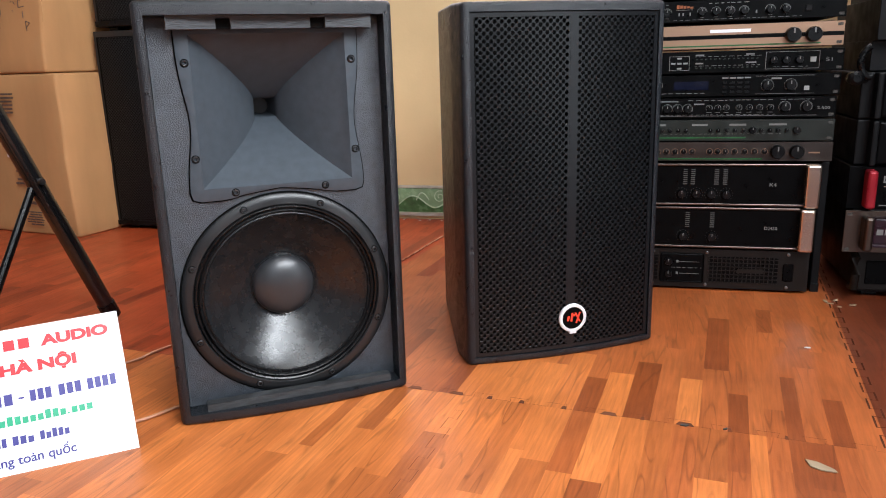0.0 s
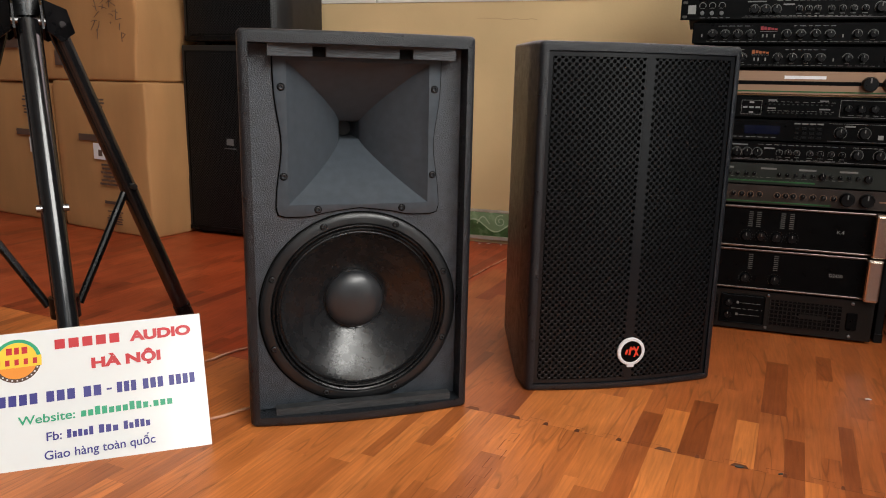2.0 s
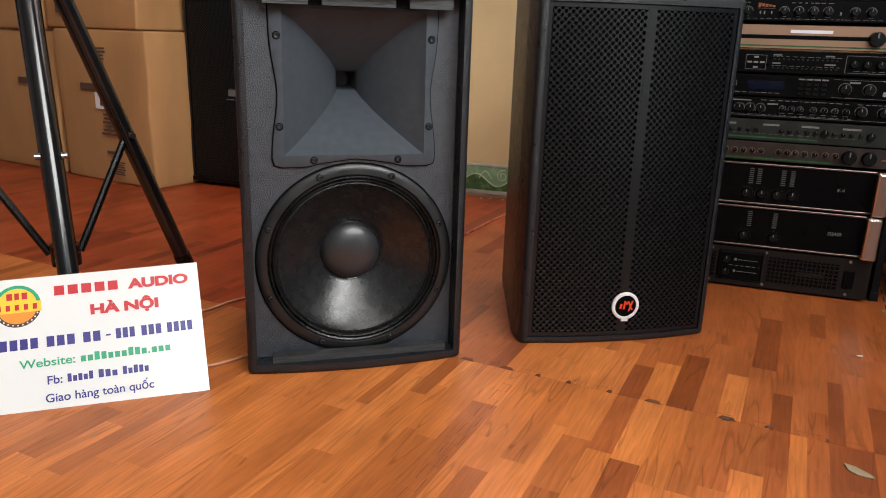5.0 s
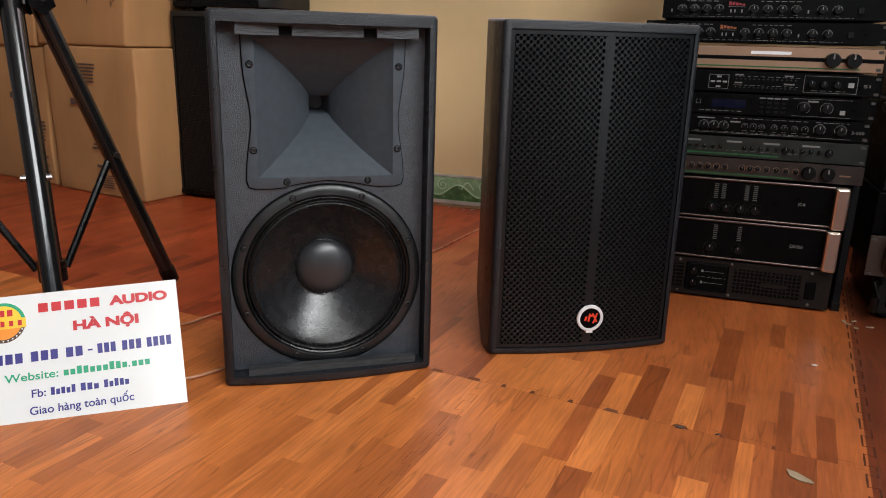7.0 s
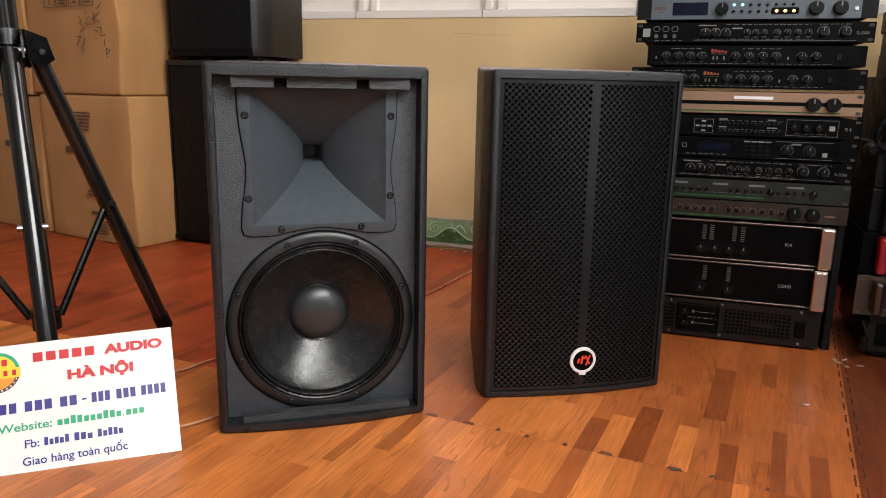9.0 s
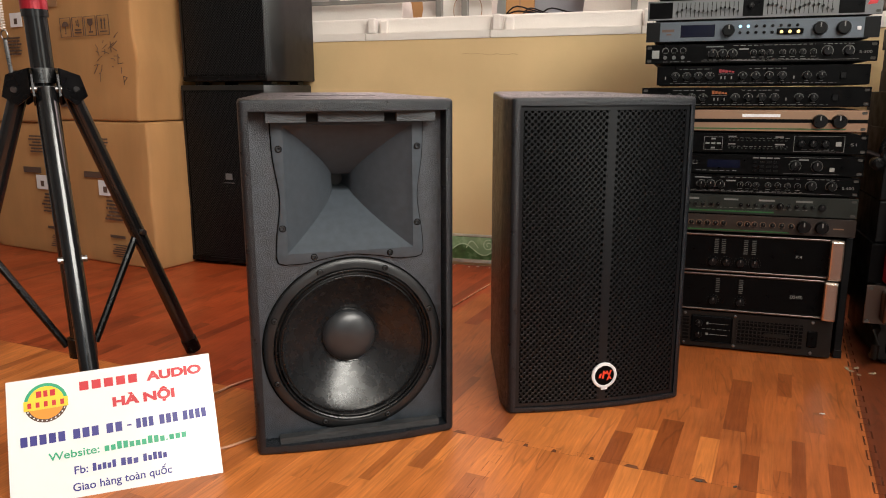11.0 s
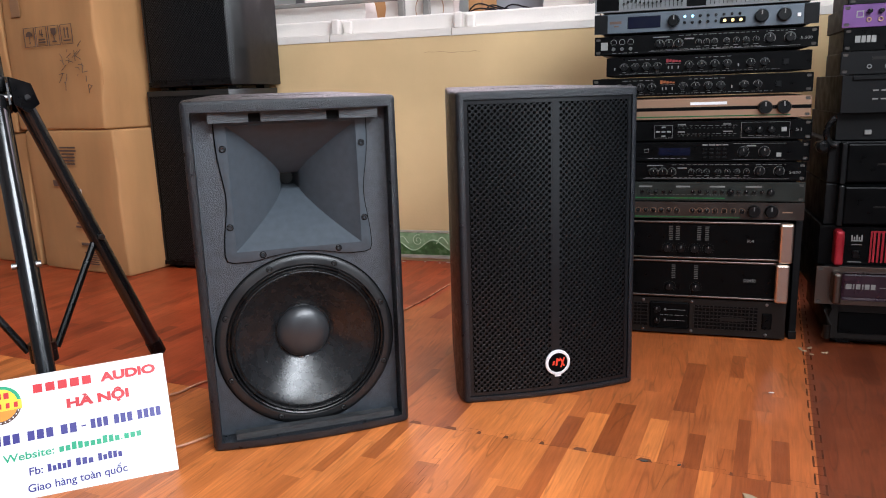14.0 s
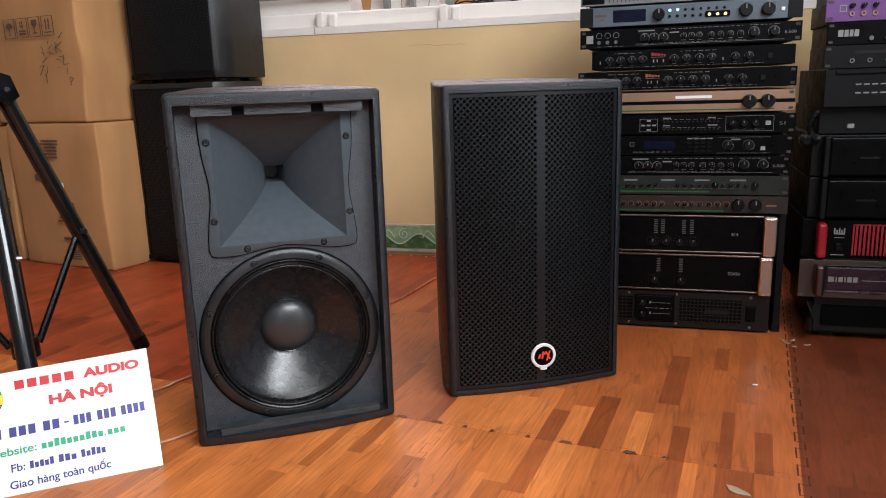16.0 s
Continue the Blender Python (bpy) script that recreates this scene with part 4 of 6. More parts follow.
# ---- shop sign ----
def shop_sign():
    W, H, T = 0.3128, 0.2047, 0.0045
    yaw, lean, roll = 38.44, 31.06, 1.73
    base = Matrix.Translation((-0.6411, 0.8510, 0.0)) @ pose(0, 0, 0, 0, 0, yaw) @ pose(0, 0, 0, -lean, 0, 0) @ pose(0, 0, 0, 0, -roll, 0) @ Matrix.Translation((-W, 0, 0))
    sg = thing("shop_sign", base, "white acrylic shop sign with coloured lettering, leaning on the stand", "sign")
    part("panel", box(0, W, 0, T, 0, H, 0.0006, 1), M_WHITE, sg)
    at = lambda x, z: pose(x, -0.0004, z)

    def bars(name, spans, z, h, material, lab):
        bm = bmesh.new()
        for a, b in spans:
            box(a, b, -0.0007, -0.0002, z, z + h, bm=bm)
        part(name, bm, material, sg, lab)

    def glyph_bars(name, runs, z, h, material, lab):
        """Plain upright bars, one for each character of a run (start, end, relative heights)."""
        bm = bmesh.new()
        for a, b, tall in runs:
            step = (b - a) / len(tall)
            for k, q in enumerate(tall):
                box(a + step * (k + 0.12), a + step * (k + 0.86), -0.0007, -0.0002, z, z + h * q, bm=bm)
        tagged(part(name, bm, material, sg, lab), kind="stuff")

    full = lambda k: (1.0,) * k
    glyph_bars("name_bar", [(0.104, 0.197, full(5))], 0.1735, 0.0145, M_RED, "red bars for a name")
    lettering("AUDIO", 0.0145, sg, at(0.2085, 0.1735), M_RED, 0.0885, label="red capital letters", bold=0.07)
    lettering("H\u00c0 N\u1ed8I", 0.0145, sg, at(0.154, 0.1395), M_RED, 0.0965, label="red capital letters", bold=0.07)
    glyph_bars("number_bar", [(0.016, 0.083, full(5)), (0.091, 0.132, full(3)), (0.140, 0.167, full(2)), (0.1855, 0.2145, full(3)), (0.2215, 0.2525, full(3)), (0.2585, 0.298, full(4))], 0.0975, 0.0155, M_BLUE, "blue bars for a number")
    bars("dash", [(0.1725, 0.1795)], 0.1035, 0.0025, M_BLUE, "blue dash")
    lettering("Website:", 0.0125, sg, at(0.0555, 0.0695), M_GREEN, 0.0735, label="green letters", bold=0.015)
    glyph_bars("address_bar", [(0.1355, 0.229, (0.7, 0.7, 1.0, 0.9, 0.7, 0.7, 0.7, 1.0, 0.9, 0.7)), (0.2295, 0.2325, (0.2,)), (0.234, 0.263, (0.7, 0.7, 0.7))], 0.0695, 0.0125, M_GREEN, "green bars for a web name")
    lettering("Fb:", 0.0125, sg, at(0.091, 0.0425), M_BLUE, 0.0195, label="blue letters", bold=0.015)
    glyph_bars("person_bar", [(0.1165, 0.1525, (1.0, 0.7, 0.85, 0.7, 1.0)), (0.158, 0.186, (1.0, 0.9, 0.7)), (0.1915, 0.2295, (1.0, 0.7, 1.0, 0.9, 0.7))], 0.0425, 0.012, M_BLUE, "blue bars for a name")
    lettering("Giao h\u00e0ng to\u00e0n qu\u1ed1c", 0.0125, sg, at(0.0875, 0.0165), M_BLUE, 0.1465, label="blue letters", bold=0.015)
    # round emblem
    cx, cz, R = 0.0565, 0.163, 0.0315
    n = 40
    disc = lambda r, a0, a1, y: upright([(cx + r * math.cos(a), cz + r * math.sin(a)) for a in [radians(a0 + (a1 - a0) * k / n) for k in range(n + 1)]][::-1], y, y + 0.0005)
    em = part("emblem_upper", disc(R, 5, 175, -0.0005), M_GREEN, sg, "green half of a round emblem")
    part("emblem_lower", disc(R, 188, 352, -0.0005), M_INK, em, "dark rim of a round emblem")
    part("emblem_top", disc(R * 0.84, 5, 175, -0.0009), M_YELLOW, em)
    part("emblem_bottom", disc(R * 0.84, 188, 352, -0.0009), M_ORANGE, em)
    bm = bmesh.new()
    for k in range(13):
        a = radians(192 + 156 * k / 12)
        box(cx + R * 0.92 * math.cos(a) - 0.001, cx + R * 0.92 * math.cos(a) + 0.001, -0.0012, -0.0008, cz + R * 0.92 * math.sin(a) - 0.001, cz + R * 0.92 * math.sin(a) + 0.001, bm=bm)
    part("emblem_dots", bm, M_PAPER, em)
    part("emblem_ribbon", upright([(cx - 0.032, cz - 0.010), (cx - 0.032, cz + 0.0055), (cx + 0.032, cz + 0.0055), (cx + 0.032, cz - 0.010)], -0.0014, -0.0009), M_YELLOW, em)
    bm = bmesh.new()
    for k in range(5):
        box(cx - 0.0265 + 0.0118 * k, cx - 0.0265 + 0.0118 * k + 0.0055, -0.0018, -0.0013, cz - 0.0065, cz + 0.002, bm=bm)
    part("ribbon_bar", bm, M_RED, em)
    bm = bmesh.new()
    for x, w in ((-0.0135, 0.0075), (0.0065, 0.0075), (-0.003, 0.006)):
        box(cx + x, cx + x + w, -0.0014, -0.0008, cz + 0.0095, cz + 0.0195, bm=bm)
    part("emblem_shapes", bm, M_RED, em)


shop_sign()


# ---- equipment stacks ----
def knob(parent, x, z, r, material=None, h=0.011, cap=None):
    k = part("knob", lathe([(r, -0.0005), (r, -h * 0.6), (r * 0.86, -h), (0, -h)], 20, cx=x, cz=z), material or M_BLACKP, parent, smooth=True)
    part("pointer", box(x - r * 0.09, x + r * 0.09, -h - 0.0006, -h + 0.0004, z + r * 0.15, z + r * 0.8), cap or M_MARK, k)
    return k


def ring_of(bm, x, z, r, w=0.0008, a0=-40, a1=220, n=18):
    """A thin printed arc on a face."""
    vs = []
    for k in range(n + 1):
        a = radians(a0 + (a1 - a0) * k / n)
        vs.append((bm.verts.new((x + r * math.cos(a), -0.0004, z + r * math.sin(a))), bm.verts.new((x + (r + w) * math.cos(a), -0.0004, z + (r + w) * math.sin(a)))))
    for (a, b), (c, d) in zip(vs, vs[1:]):
        bm.faces.new((a, b, d, c))


def rect(bm, x0, x1, z0, z1, y=-0.0004):
    bm.faces.new([bm.verts.new(p) for p in ((x0, y, z0), (x1, y, z0), (x1, y, z1), (x0, y, z1))])


def outline(bm, x0, x1, z0, z1, w=0.0008):
    rect(bm, x0, x1, z0, z0 + w)
    rect(bm, x0, x1, z1 - w, z1)
    rect(bm, x0, x0 + w, z0 + w, z1 - w)
    rect(bm, x1 - w, x1, z0 + w, z1 - w)


def words(bm, rng, x0, x1, z, h=0.0012):
    """A row of small unreadable words as bars."""
    x = x0
    while x < x1:
        w = rng.uniform(0.004, 0.012)
        rect(bm, x, min(x + w, x1), z, z + h)
        x += w + rng.uniform(0.002, 0.006)


STACK = "stack of rack audio units"


def unit(label, x, z, face, w=0.4826, h=0.0425, y=1.737, ears=True, depth=0.27, body=None, turn=0.0, name="rack_unit", group=STACK):
    """A 19 inch unit: face plate with slotted ears, and a chassis behind it."""
    ob = thing(name, pose(x, y, z, 0, 0, turn), label, "audio unit", group)
    fp = part("face_plate", box(0, w, 0, 0.004, 0, h, 0.0008, 1), face, ob)
    inset = 0.018 if ears else 0.004
    part("chassis", box(inset, w - inset, 0.0042, depth, -0.0008, h + 0.0006, 0.001, 1), body or M_CHASSIS, ob)
    if ears:
        for ex in (0.0085, w - 0.0085):
            for ez in (0.0065, h - 0.0065):
                part("rack_slot", box(ex - 0.005, ex + 0.005, -0.0004, 0.0006, ez - 0.0032, ez + 0.0032, 0.0015, 1), M_SLOT, fp)
    return ob


M_EQ = mat("pale_grey_face", (0.125, 0.131, 0.136), 0.42, vary=0.05)
M_GREYF2 = mat("grey_print", (0.2, 0.19, 0.18), 0.5)
M_HANDLE = mat("satin_aluminium", (0.6, 0.5, 0.42), 0.24, metal=1.0, vary=0.03, scale=5, rough_vary=0.02)
M_KEYW = mat("dull_white_key", (0.22, 0.22, 0.21), 0.5)
M_DIM = mat("dim_grey_print", (0.06, 0.057, 0.053), 0.5)
M_SLOT = mat("dark_slot", (0.05, 0.045, 0.04), 0.7)
rng = random.Random(4)
X0 = -0.0415


def unit_mixproc(x, z, label):
    u = unit(label, x, z, M_FACE)
    bm = bmesh.new()
    rect(bm, 0.0145, 0.0305, 0.012, 0.030)
    part("white_label", bm, M_KEYW, u)
    bm = bmesh.new()
    for q in (0.044, 0.0635, 0.083):
        ring_of(bm, q, 0.029, 0.0058, 0.0012, -30, 210)
        rect(bm, q - 0.005, q + 0.005, 0.0235, 0.0243)
    for q in (0.148, 0.169, 0.190):
        ring_of(bm, q, 0.0205, 0.0098, 0.0008)
    for q in (0.234, 0.2515, 0.2685, 0.294, 0.3145, 0.335, 0.356):
        ring_of(bm, q, 0.0215, 0.0062, 0.0007)
        rect(bm, q - 0.005, q + 0.005, 0.0115, 0.0125)
    for q in (0.384, 0.4255):
        ring_of(bm, q, 0.0225, 0.0112, 0.0009)
    rect(bm, 0.124, 0.447, 0.0045, 0.0053)
    rect(bm, 0.203, 0.224, 0.0285, 0.0315)
    rect(bm, 0.133, 0.170, 0.035, 0.0375)
    words(bm, rng, 0.19, 0.36, 0.0372)
    words(bm, rng, 0.375, 0.44, 0.0372)
    words(bm, rng, 0.04, 0.10, 0.0035)
    words(bm, rng, 0.13, 0.37, 0.0068, 0.0009)
    tagged(part("markings", bm, M_MARK, u, "white printed markings"), kind="stuff")
    lettering("S-500", 0.0062, u, pose(0.447, -0.0005, 0.017), M_MARK, 0.024)
    for q in (0.044, 0.0635, 0.083):
        knob(u, q, 0.0135, 0.0042, M_STEEL2, 0.006)
    for q in (0.148, 0.169, 0.190):
        knob(u, q, 0.0205, 0.0088)
    for q in (0.234, 0.2515, 0.2685, 0.294, 0.3145, 0.335, 0.356):
        knob(u, q, 0.0215, 0.0052, h=0.008)
    for q in (0.384, 0.4255):
        knob(u, q, 0.0225, 0.0098)
    return u


def unit_knobs(x, z, w, color, label, ears):
    u = unit(label, x, z, M_FACE, w=w, ears=ears)
    o = 0.0 if not ears else 0.02
    bm = bmesh.new()
    for q in (0.041, 0.0665, 0.092, 0.117, 0.187, 0.2145, 0.2425, 0.2695, 0.3195, 0.3485):
        ring_of(bm, q + o, 0.0195, 0.0092, 0.0008, 0, 180)
        rect(bm, q + o - 0.004, q + o + 0.004, 0.0085, 0.0093)
    words(bm, rng, 0.05 + o, 0.12 + o, 0.0355)
    words(bm, rng, 0.2 + o, 0.28 + o, 0.0355)
    words(bm, rng, 0.03 + o, 0.38 + o, 0.004, 0.0008)
    rect(bm, 0.135 + o, 0.169 + o, 0.0245, 0.0252)
    for q in (0.018, 0.140, 0.148, 0.162, 0.292):
        rect(bm, q + o, q + o + 0.0028, 0.013, 0.0195)
    tagged(part("markings", bm, M_MARK, u, "white printed markings"), kind="stuff")
    bm = bmesh.new()
    for k in range(5):
        rect(bm, 0.136 + o + 0.0068 * k, 0.1415 + o + 0.0068 * k, 0.0275 + 0.0008 * (k % 2), 0.0355 - 0.0011 * k)
    part("colour_badge", bm, color, u)
    for q in (0.041, 0.0665, 0.092, 0.117, 0.187, 0.2145, 0.2425, 0.2695, 0.3195, 0.3485):
        knob(u, q + o, 0.0195, 0.0078)
    part("power_switch", box(0.386 + o, 0.398 + o, -0.004, 0.0005, 0.013, 0.026, 0.001, 1), M_BLACKP, u)
    return u


# graphic equaliser
eq = unit("silver graphic equaliser with two rows of sliders", X0, 0.7805, M_EQ)
for a, b in ((0.004, 0.055), (0.205, 0.247), (0.398, 0.448)):
    part("black_panel", box(a, b, -0.0012, 0.0002, 0.004, 0.0385, 0.0004, 1), M_FACE, eq)
for s, a in ((0, 0.066), (1, 0.256)):
    for k in range(15):
        q = a + 0.0092 * k
        sl = part("slider_slot", box(q - 0.0006, q + 0.0006, -0.0006, 0.0002, 0.006, 0.037), M_FACE, eq)
        zz = 0.0195 + 0.006 * math.sin(k * 0.7 + s) + rng.uniform(-0.003, 0.003)
        part("slider_cap", box(q - 0.002, q + 0.002, -0.007, -0.0006, zz - 0.002, zz + 0.002), M_BLACKP, sl)
knob(eq, 0.222, 0.026, 0.006)
part("red_emblem", upright([(0.4525, 0.020), (0.456, 0.029), (0.474, 0.031), (0.470, 0.022)], -0.001, 0), M_RED, eq)
bm = bmesh.new()
words(bm, rng, 0.012, 0.04, 0.022, 0.004)
tagged(part("markings", bm, M_MARK, eq), kind="stuff")

# signal processor
pr = unit("blue-grey digital processor with display, knobs and lit keys", X0 - 0.001, 0.7325, M_BLUEGREY, h=0.044)
for a in (0.0, 0.4515):
    part("ear_panel", box(a + 0.0005, a + 0.0305, -0.0012, 0.0003, 0.001, 0.043, 0.0005, 1), M_CHASSIS, pr, "black slotted ear")
part("display", box(0.076, 0.150, -0.0012, 0.0004, 0.009, 0.036, 0.0006, 1), M_DISPLAY, pr, "dark blue display")
for q, r in ((0.179, 0.0135), (0.3655, 0.0145), (0.412, 0.0145)):
    knob(pr, q, 0.022, r, h=0.016)
for i in range(8):
    for j, zz in enumerate((0.0165, 0.030)):
        q = 0.203 + 0.0168 * i
        if j == 0 and i > 4:
            continue
        part("key", lathe([(0.0033, 0), (0.0033, -0.0022), (0, -0.0026)], 12, cx=q, cz=zz), M_LAMPB if (j, i) in ((1, 0), (1, 1)) else M_BLACKP, pr)
lw = part("lamp_window", box(0.279, 0.333, -0.0012, 0.0004, 0.0105, 0.0235, 0.003, 2), M_FACE, pr)
for q in (0.289, 0.306, 0.323):
    part("lamp", lathe([(0.0035, -0.001), (0.0035, -0.0022), (0, -0.0028)], 12, cx=q, cz=0.0165), M_LAMP, lw, "lit amber lamp")
part("power_key", box(0.438, 0.446, -0.003, 0.0004, 0.016, 0.024, 0.001, 1), M_PAPER, pr)
bm = bmesh.new()
rect(bm, 0.035, 0.062, 0.0215, 0.0275)
rect(bm, 0.045, 0.056, 0.0145, 0.0175)
tagged(part("markings", bm, M_INK, pr), kind="stuff")

unit_mixproc(X0, 0.6835, "black karaoke processor with many small knobs and printed rings")
unit_knobs(X0 + 0.028, 0.6345, 0.4446, M_REDB, "black compressor with rows of knobs and a red badge", False)
unit_knobs(X0 - 0.004, 0.5865, 0.4826, M_ORANGEB, "black compressor with rows of knobs and an orange badge", True)

# champagne power controller
pw = unit("champagne aluminium unit with two large black knobs", X0 - 0.004, 0.531, M_GOLD, h=0.048)
part("black_groove", box(0.03, 0.482, -0.0005, 0.0003, 0.0195, 0.0275), M_FACE, pw)
bm = bmesh.new()
words(bm, rng, 0.06, 0.40, 0.0225, 0.0014)
tagged(part("markings", bm, M_MARK, pw), kind="stuff")
part("green_strip", box(0.03, 0.440, -0.0009, 0.0002, 0.0045, 0.0072), M_GREENF, pw, "green line along the lower edge")
bm = bmesh.new()
rect(bm, 0.225, 0.305, 0.032, 0.0385)
part("pale_panel", bm, M_PAPER, pw)
for q in (0.386, 0.425):
    knob(pw, q, 0.0235, 0.0155, h=0.018)

# processor with key cluster
u = unit("black effects unit with a framed key cluster and three knobs", X0, 0.4815, M_FACE, h=0.044)
bm = bmesh.new()
outline(bm, 0.142, 0.183, 0.006, 0.036)
outline(bm, 0.334, 0.437, 0.005, 0.040)
words(bm, rng, 0.194, 0.325, 0.0335, 0.0008)
words(bm, rng, 0.194, 0.325, 0.0145, 0.0008)
words(bm, rng, 0.35, 0.42, 0.009, 0.0008)
rect(bm, 0.195, 0.212, 0.0355, 0.0385)
rect(bm, 0.295, 0.312, 0.0355, 0.0385)
rect(bm, 0.195, 0.211, 0.0185, 0.0215)
rect(bm, 0.295, 0.316, 0.0185, 0.0215)
tagged(part("markings", bm, M_MARK, u, "white printed markings"), kind="stuff")
for dx, dz in ((0, 0), (0, 0.0105), (0, -0.0105), (0.0125, 0), (-0.0125, 0)):
    part("key", box(0.1625 + dx - 0.0045, 0.1625 + dx + 0.0045, -0.002, 0.0003, 0.021 + dz - 0.0018, 0.021 + dz + 0.0018), M_KEYW, u)
for k in range(14):
    for zz in (0.0285, 0.0105):
        part("small_key", box(0.1965 + 0.0092 * k, 0.2 + 0.0092 * k, -0.0014, 0.0003, zz - 0.0012, zz + 0.0012), M_GREYF, u)
for q in (0.349, 0.373, 0.398):
    knob(u, q, 0.023, 0.0078)
part("socket", box(0.4195, 0.4305, -0.0012, 0.0003, 0.018, 0.028), M_KEYW, u)
lettering("S1", 0.0065, u, pose(0.449, -0.0005, 0.019), M_MARK, 0.012)

# unit with dark display
u = unit("black effects unit with a dark blue display", X0 - 0.002, 0.4325, M_FACE, h=0.044)
part("display", box(0.155, 0.226, -0.0008, 0.0003, 0.014, 0.032), M_DISPLAY, u, "dark blue display")
bm = bmesh.new()
words(bm, rng, 0.13, 0.222, 0.0065, 0.0012)
outline(bm, 0.122, 0.132, 0.021, 0.030)
for k in range(4):
    rect(bm, 0.253 + 0.0148 * k, 0.2655 + 0.0148 * k, 0.0365, 0.0395)
rect(bm, 0.32, 0.435, 0.0035, 0.0042)
rect(bm, 0.32, 0.435, 0.040, 0.0407)
rect(bm, 0.35, 0.370, 0.0335, 0.037)
ring_of(bm, 0.343, 0.0215, 0.012, 0.0007, -60, 240)
ring_of(bm, 0.388, 0.0215, 0.012, 0.0007, -60, 240)
tagged(part("markings", bm, M_MARK, u, "white printed markings"), kind="stuff")
for k in range(4):
    for j in range(3):
        part("key", box(0.254 + 0.0148 * k, 0.2635 + 0.0148 * k, -0.0018, 0.0003, 0.006 + 0.0095 * j, 0.0115 + 0.0095 * j, 0.0006, 1), M_BLACKP, u)
knob(u, 0.343, 0.0215, 0.011, h=0.009)
knob(u, 0.388, 0.0215, 0.011, h=0.009)
part("socket", box(0.414, 0.424, -0.0012, 0.0003, 0.010, 0.019), M_KEYW, u)

unit_mixproc(X0 - 0.006, 0.3865, "black karaoke processor with many small knobs and printed rings")

# grey unit with green line
u = unit("grey aluminium equaliser unit with a green line and small knobs", X0 - 0.005, 0.338, M_GREYF, h=0.045)
part("green_strip", box(0.02, 0.31, -0.0009, 0.0002, 0.0055, 0.0085), M_GREENF, u, "green line along the lower edge")
bm = bmesh.new()
for a, b in ((0.114, 0.145), (0.200, 0.232), (0.276, 0.31), (0.355, 0.39)):
    rect(bm, a, b, 0.0325, 0.0365)
words(bm, rng, 0.14, 0.38, 0.0145, 0.0008)
tagged(part("markings", bm, M_MARK, u), kind="stuff")
for q in (0.122, 0.138, 0.154, 0.172, 0.188, 0.238, 0.254, 0.271, 0.288, 0.305, 0.340, 0.357, 0.374, 0.391):
    knob(u, q, 0.0225, 0.0042, h=0.007)
for q, r in ((0.323, 0.0078), (0.410, 0.0078)):
    knob(u, q, 0.0225, r, h=0.010)

# brown unit
u = unit("dark brown mixing amplifier with rings and two large knobs", X0 - 0.004, 0.2945, M_BROWNF, h=0.0405, ears=False)
part("green_strip", box(0.02, 0.345, -0.0009, 0.0002, 0.0035, 0.0062), M_GREENF, u, "green line along the lower edge")
bm = bmesh.new()
qs = (0.112, 0.13, 0.148, 0.166, 0.184, 0.202, 0.238, 0.2545, 0.27, 0.289, 0.309, 0.329, 0.349)
for q in qs:
    ring_of(bm, q, 0.0205, 0.0062, 0.0007, -50, 230)
rect(bm, 0.436, 0.458, 0.017, 0.020)
tagged(part("markings", bm, M_GOLD, u, "copper printed rings"), kind="stuff")
for q in qs:
    knob(u, q, 0.0205, 0.005, h=0.007)
for q in (0.374, 0.412):
    knob(u, q, 0.0205, 0.0145, h=0.016)


def power_amp(z, x, right, n_knobs, text, tw, label):
    """A two-unit amplifier: black panel between aluminium rails, with bent aluminium handles."""
    u = thing("power_amplifier", pose(x, 1.737, z), label, "amplifier", STACK)
    w, h = right, 0.094
    fp = part("front_panel", box(0.02, w - 0.02, -0.004, 0.004, 0.006, h - 0.006, 0.001, 1), M_FACE, u)
    part("chassis", box(0.012, w - 0.012, 0.0042, 0.36, 0.001, h - 0.002, 0.001, 1), M_CHASSIS, u)
    for za, zb in ((0.001, 0.0058), (h - 0.0058, h - 0.001)):
        part("rail", box(0.004, w - 0.004, -0.0085, 0.004, za, zb, 0.0015, 2), M_SILVER, u, "aluminium rail")
    for a, b in ((0.0, 0.032), (w - 0.032, w)):
        part("handle", box(a, b, -0.028, 0.003, 0.0, h, 0.006, 3), M_HANDLE, u, "brushed aluminium handle")
    bm = bmesh.new()
    if n_knobs == 4:
        kx = (0.205, 0.236, 0.267, 0.298)
        cols = (0.207, 0.223, 0.272, 0.29)
    else:
        kx = (0.216, 0.277)
        cols = (0.22, 0.272)
    for q in cols:
        for k in range(8):
            rect(bm, q, q + 0.009, 0.047 + 0.0045 * k, 0.0492 + 0.0045 * k, -0.0044)
    for q in kx:
        for k in range(11):
            a = radians(-40 + 26 * k)
            rect(bm, q + 0.0135 * math.cos(a) - 0.0006, q + 0.0135 * math.cos(a) + 0.0006, 0.026 + 0.0135 * math.sin(a) - 0.0006, 0.026 + 0.0135 * math.sin(a) + 0.0006, -0.0044)
    for q in (0.1085, 0.118):
        rect(bm, q, q + 0.008, 0.055, 0.063, -0.0044)
    tagged(part("markings", bm, M_DIM, fp, "dim grey printed scales"), kind="stuff")
    for q in kx:
        k = knob(fp, q, 0.026, 0.0098, h=0.013)
    lettering(text, 0.0075, fp, pose(0.385, -0.0045, 0.044), M_GREYF2, tw)
    return u


power_amp(0.1965, -0.0665, 0.4826, 4, "K4", 0.014, "black power amplifier with aluminium rails and handles, four level knobs")
power_amp(0.1005, -0.0705, 0.4826, 2, "D2450", 0.026, "black power amplifier with aluminium rails and handles, two level knobs")

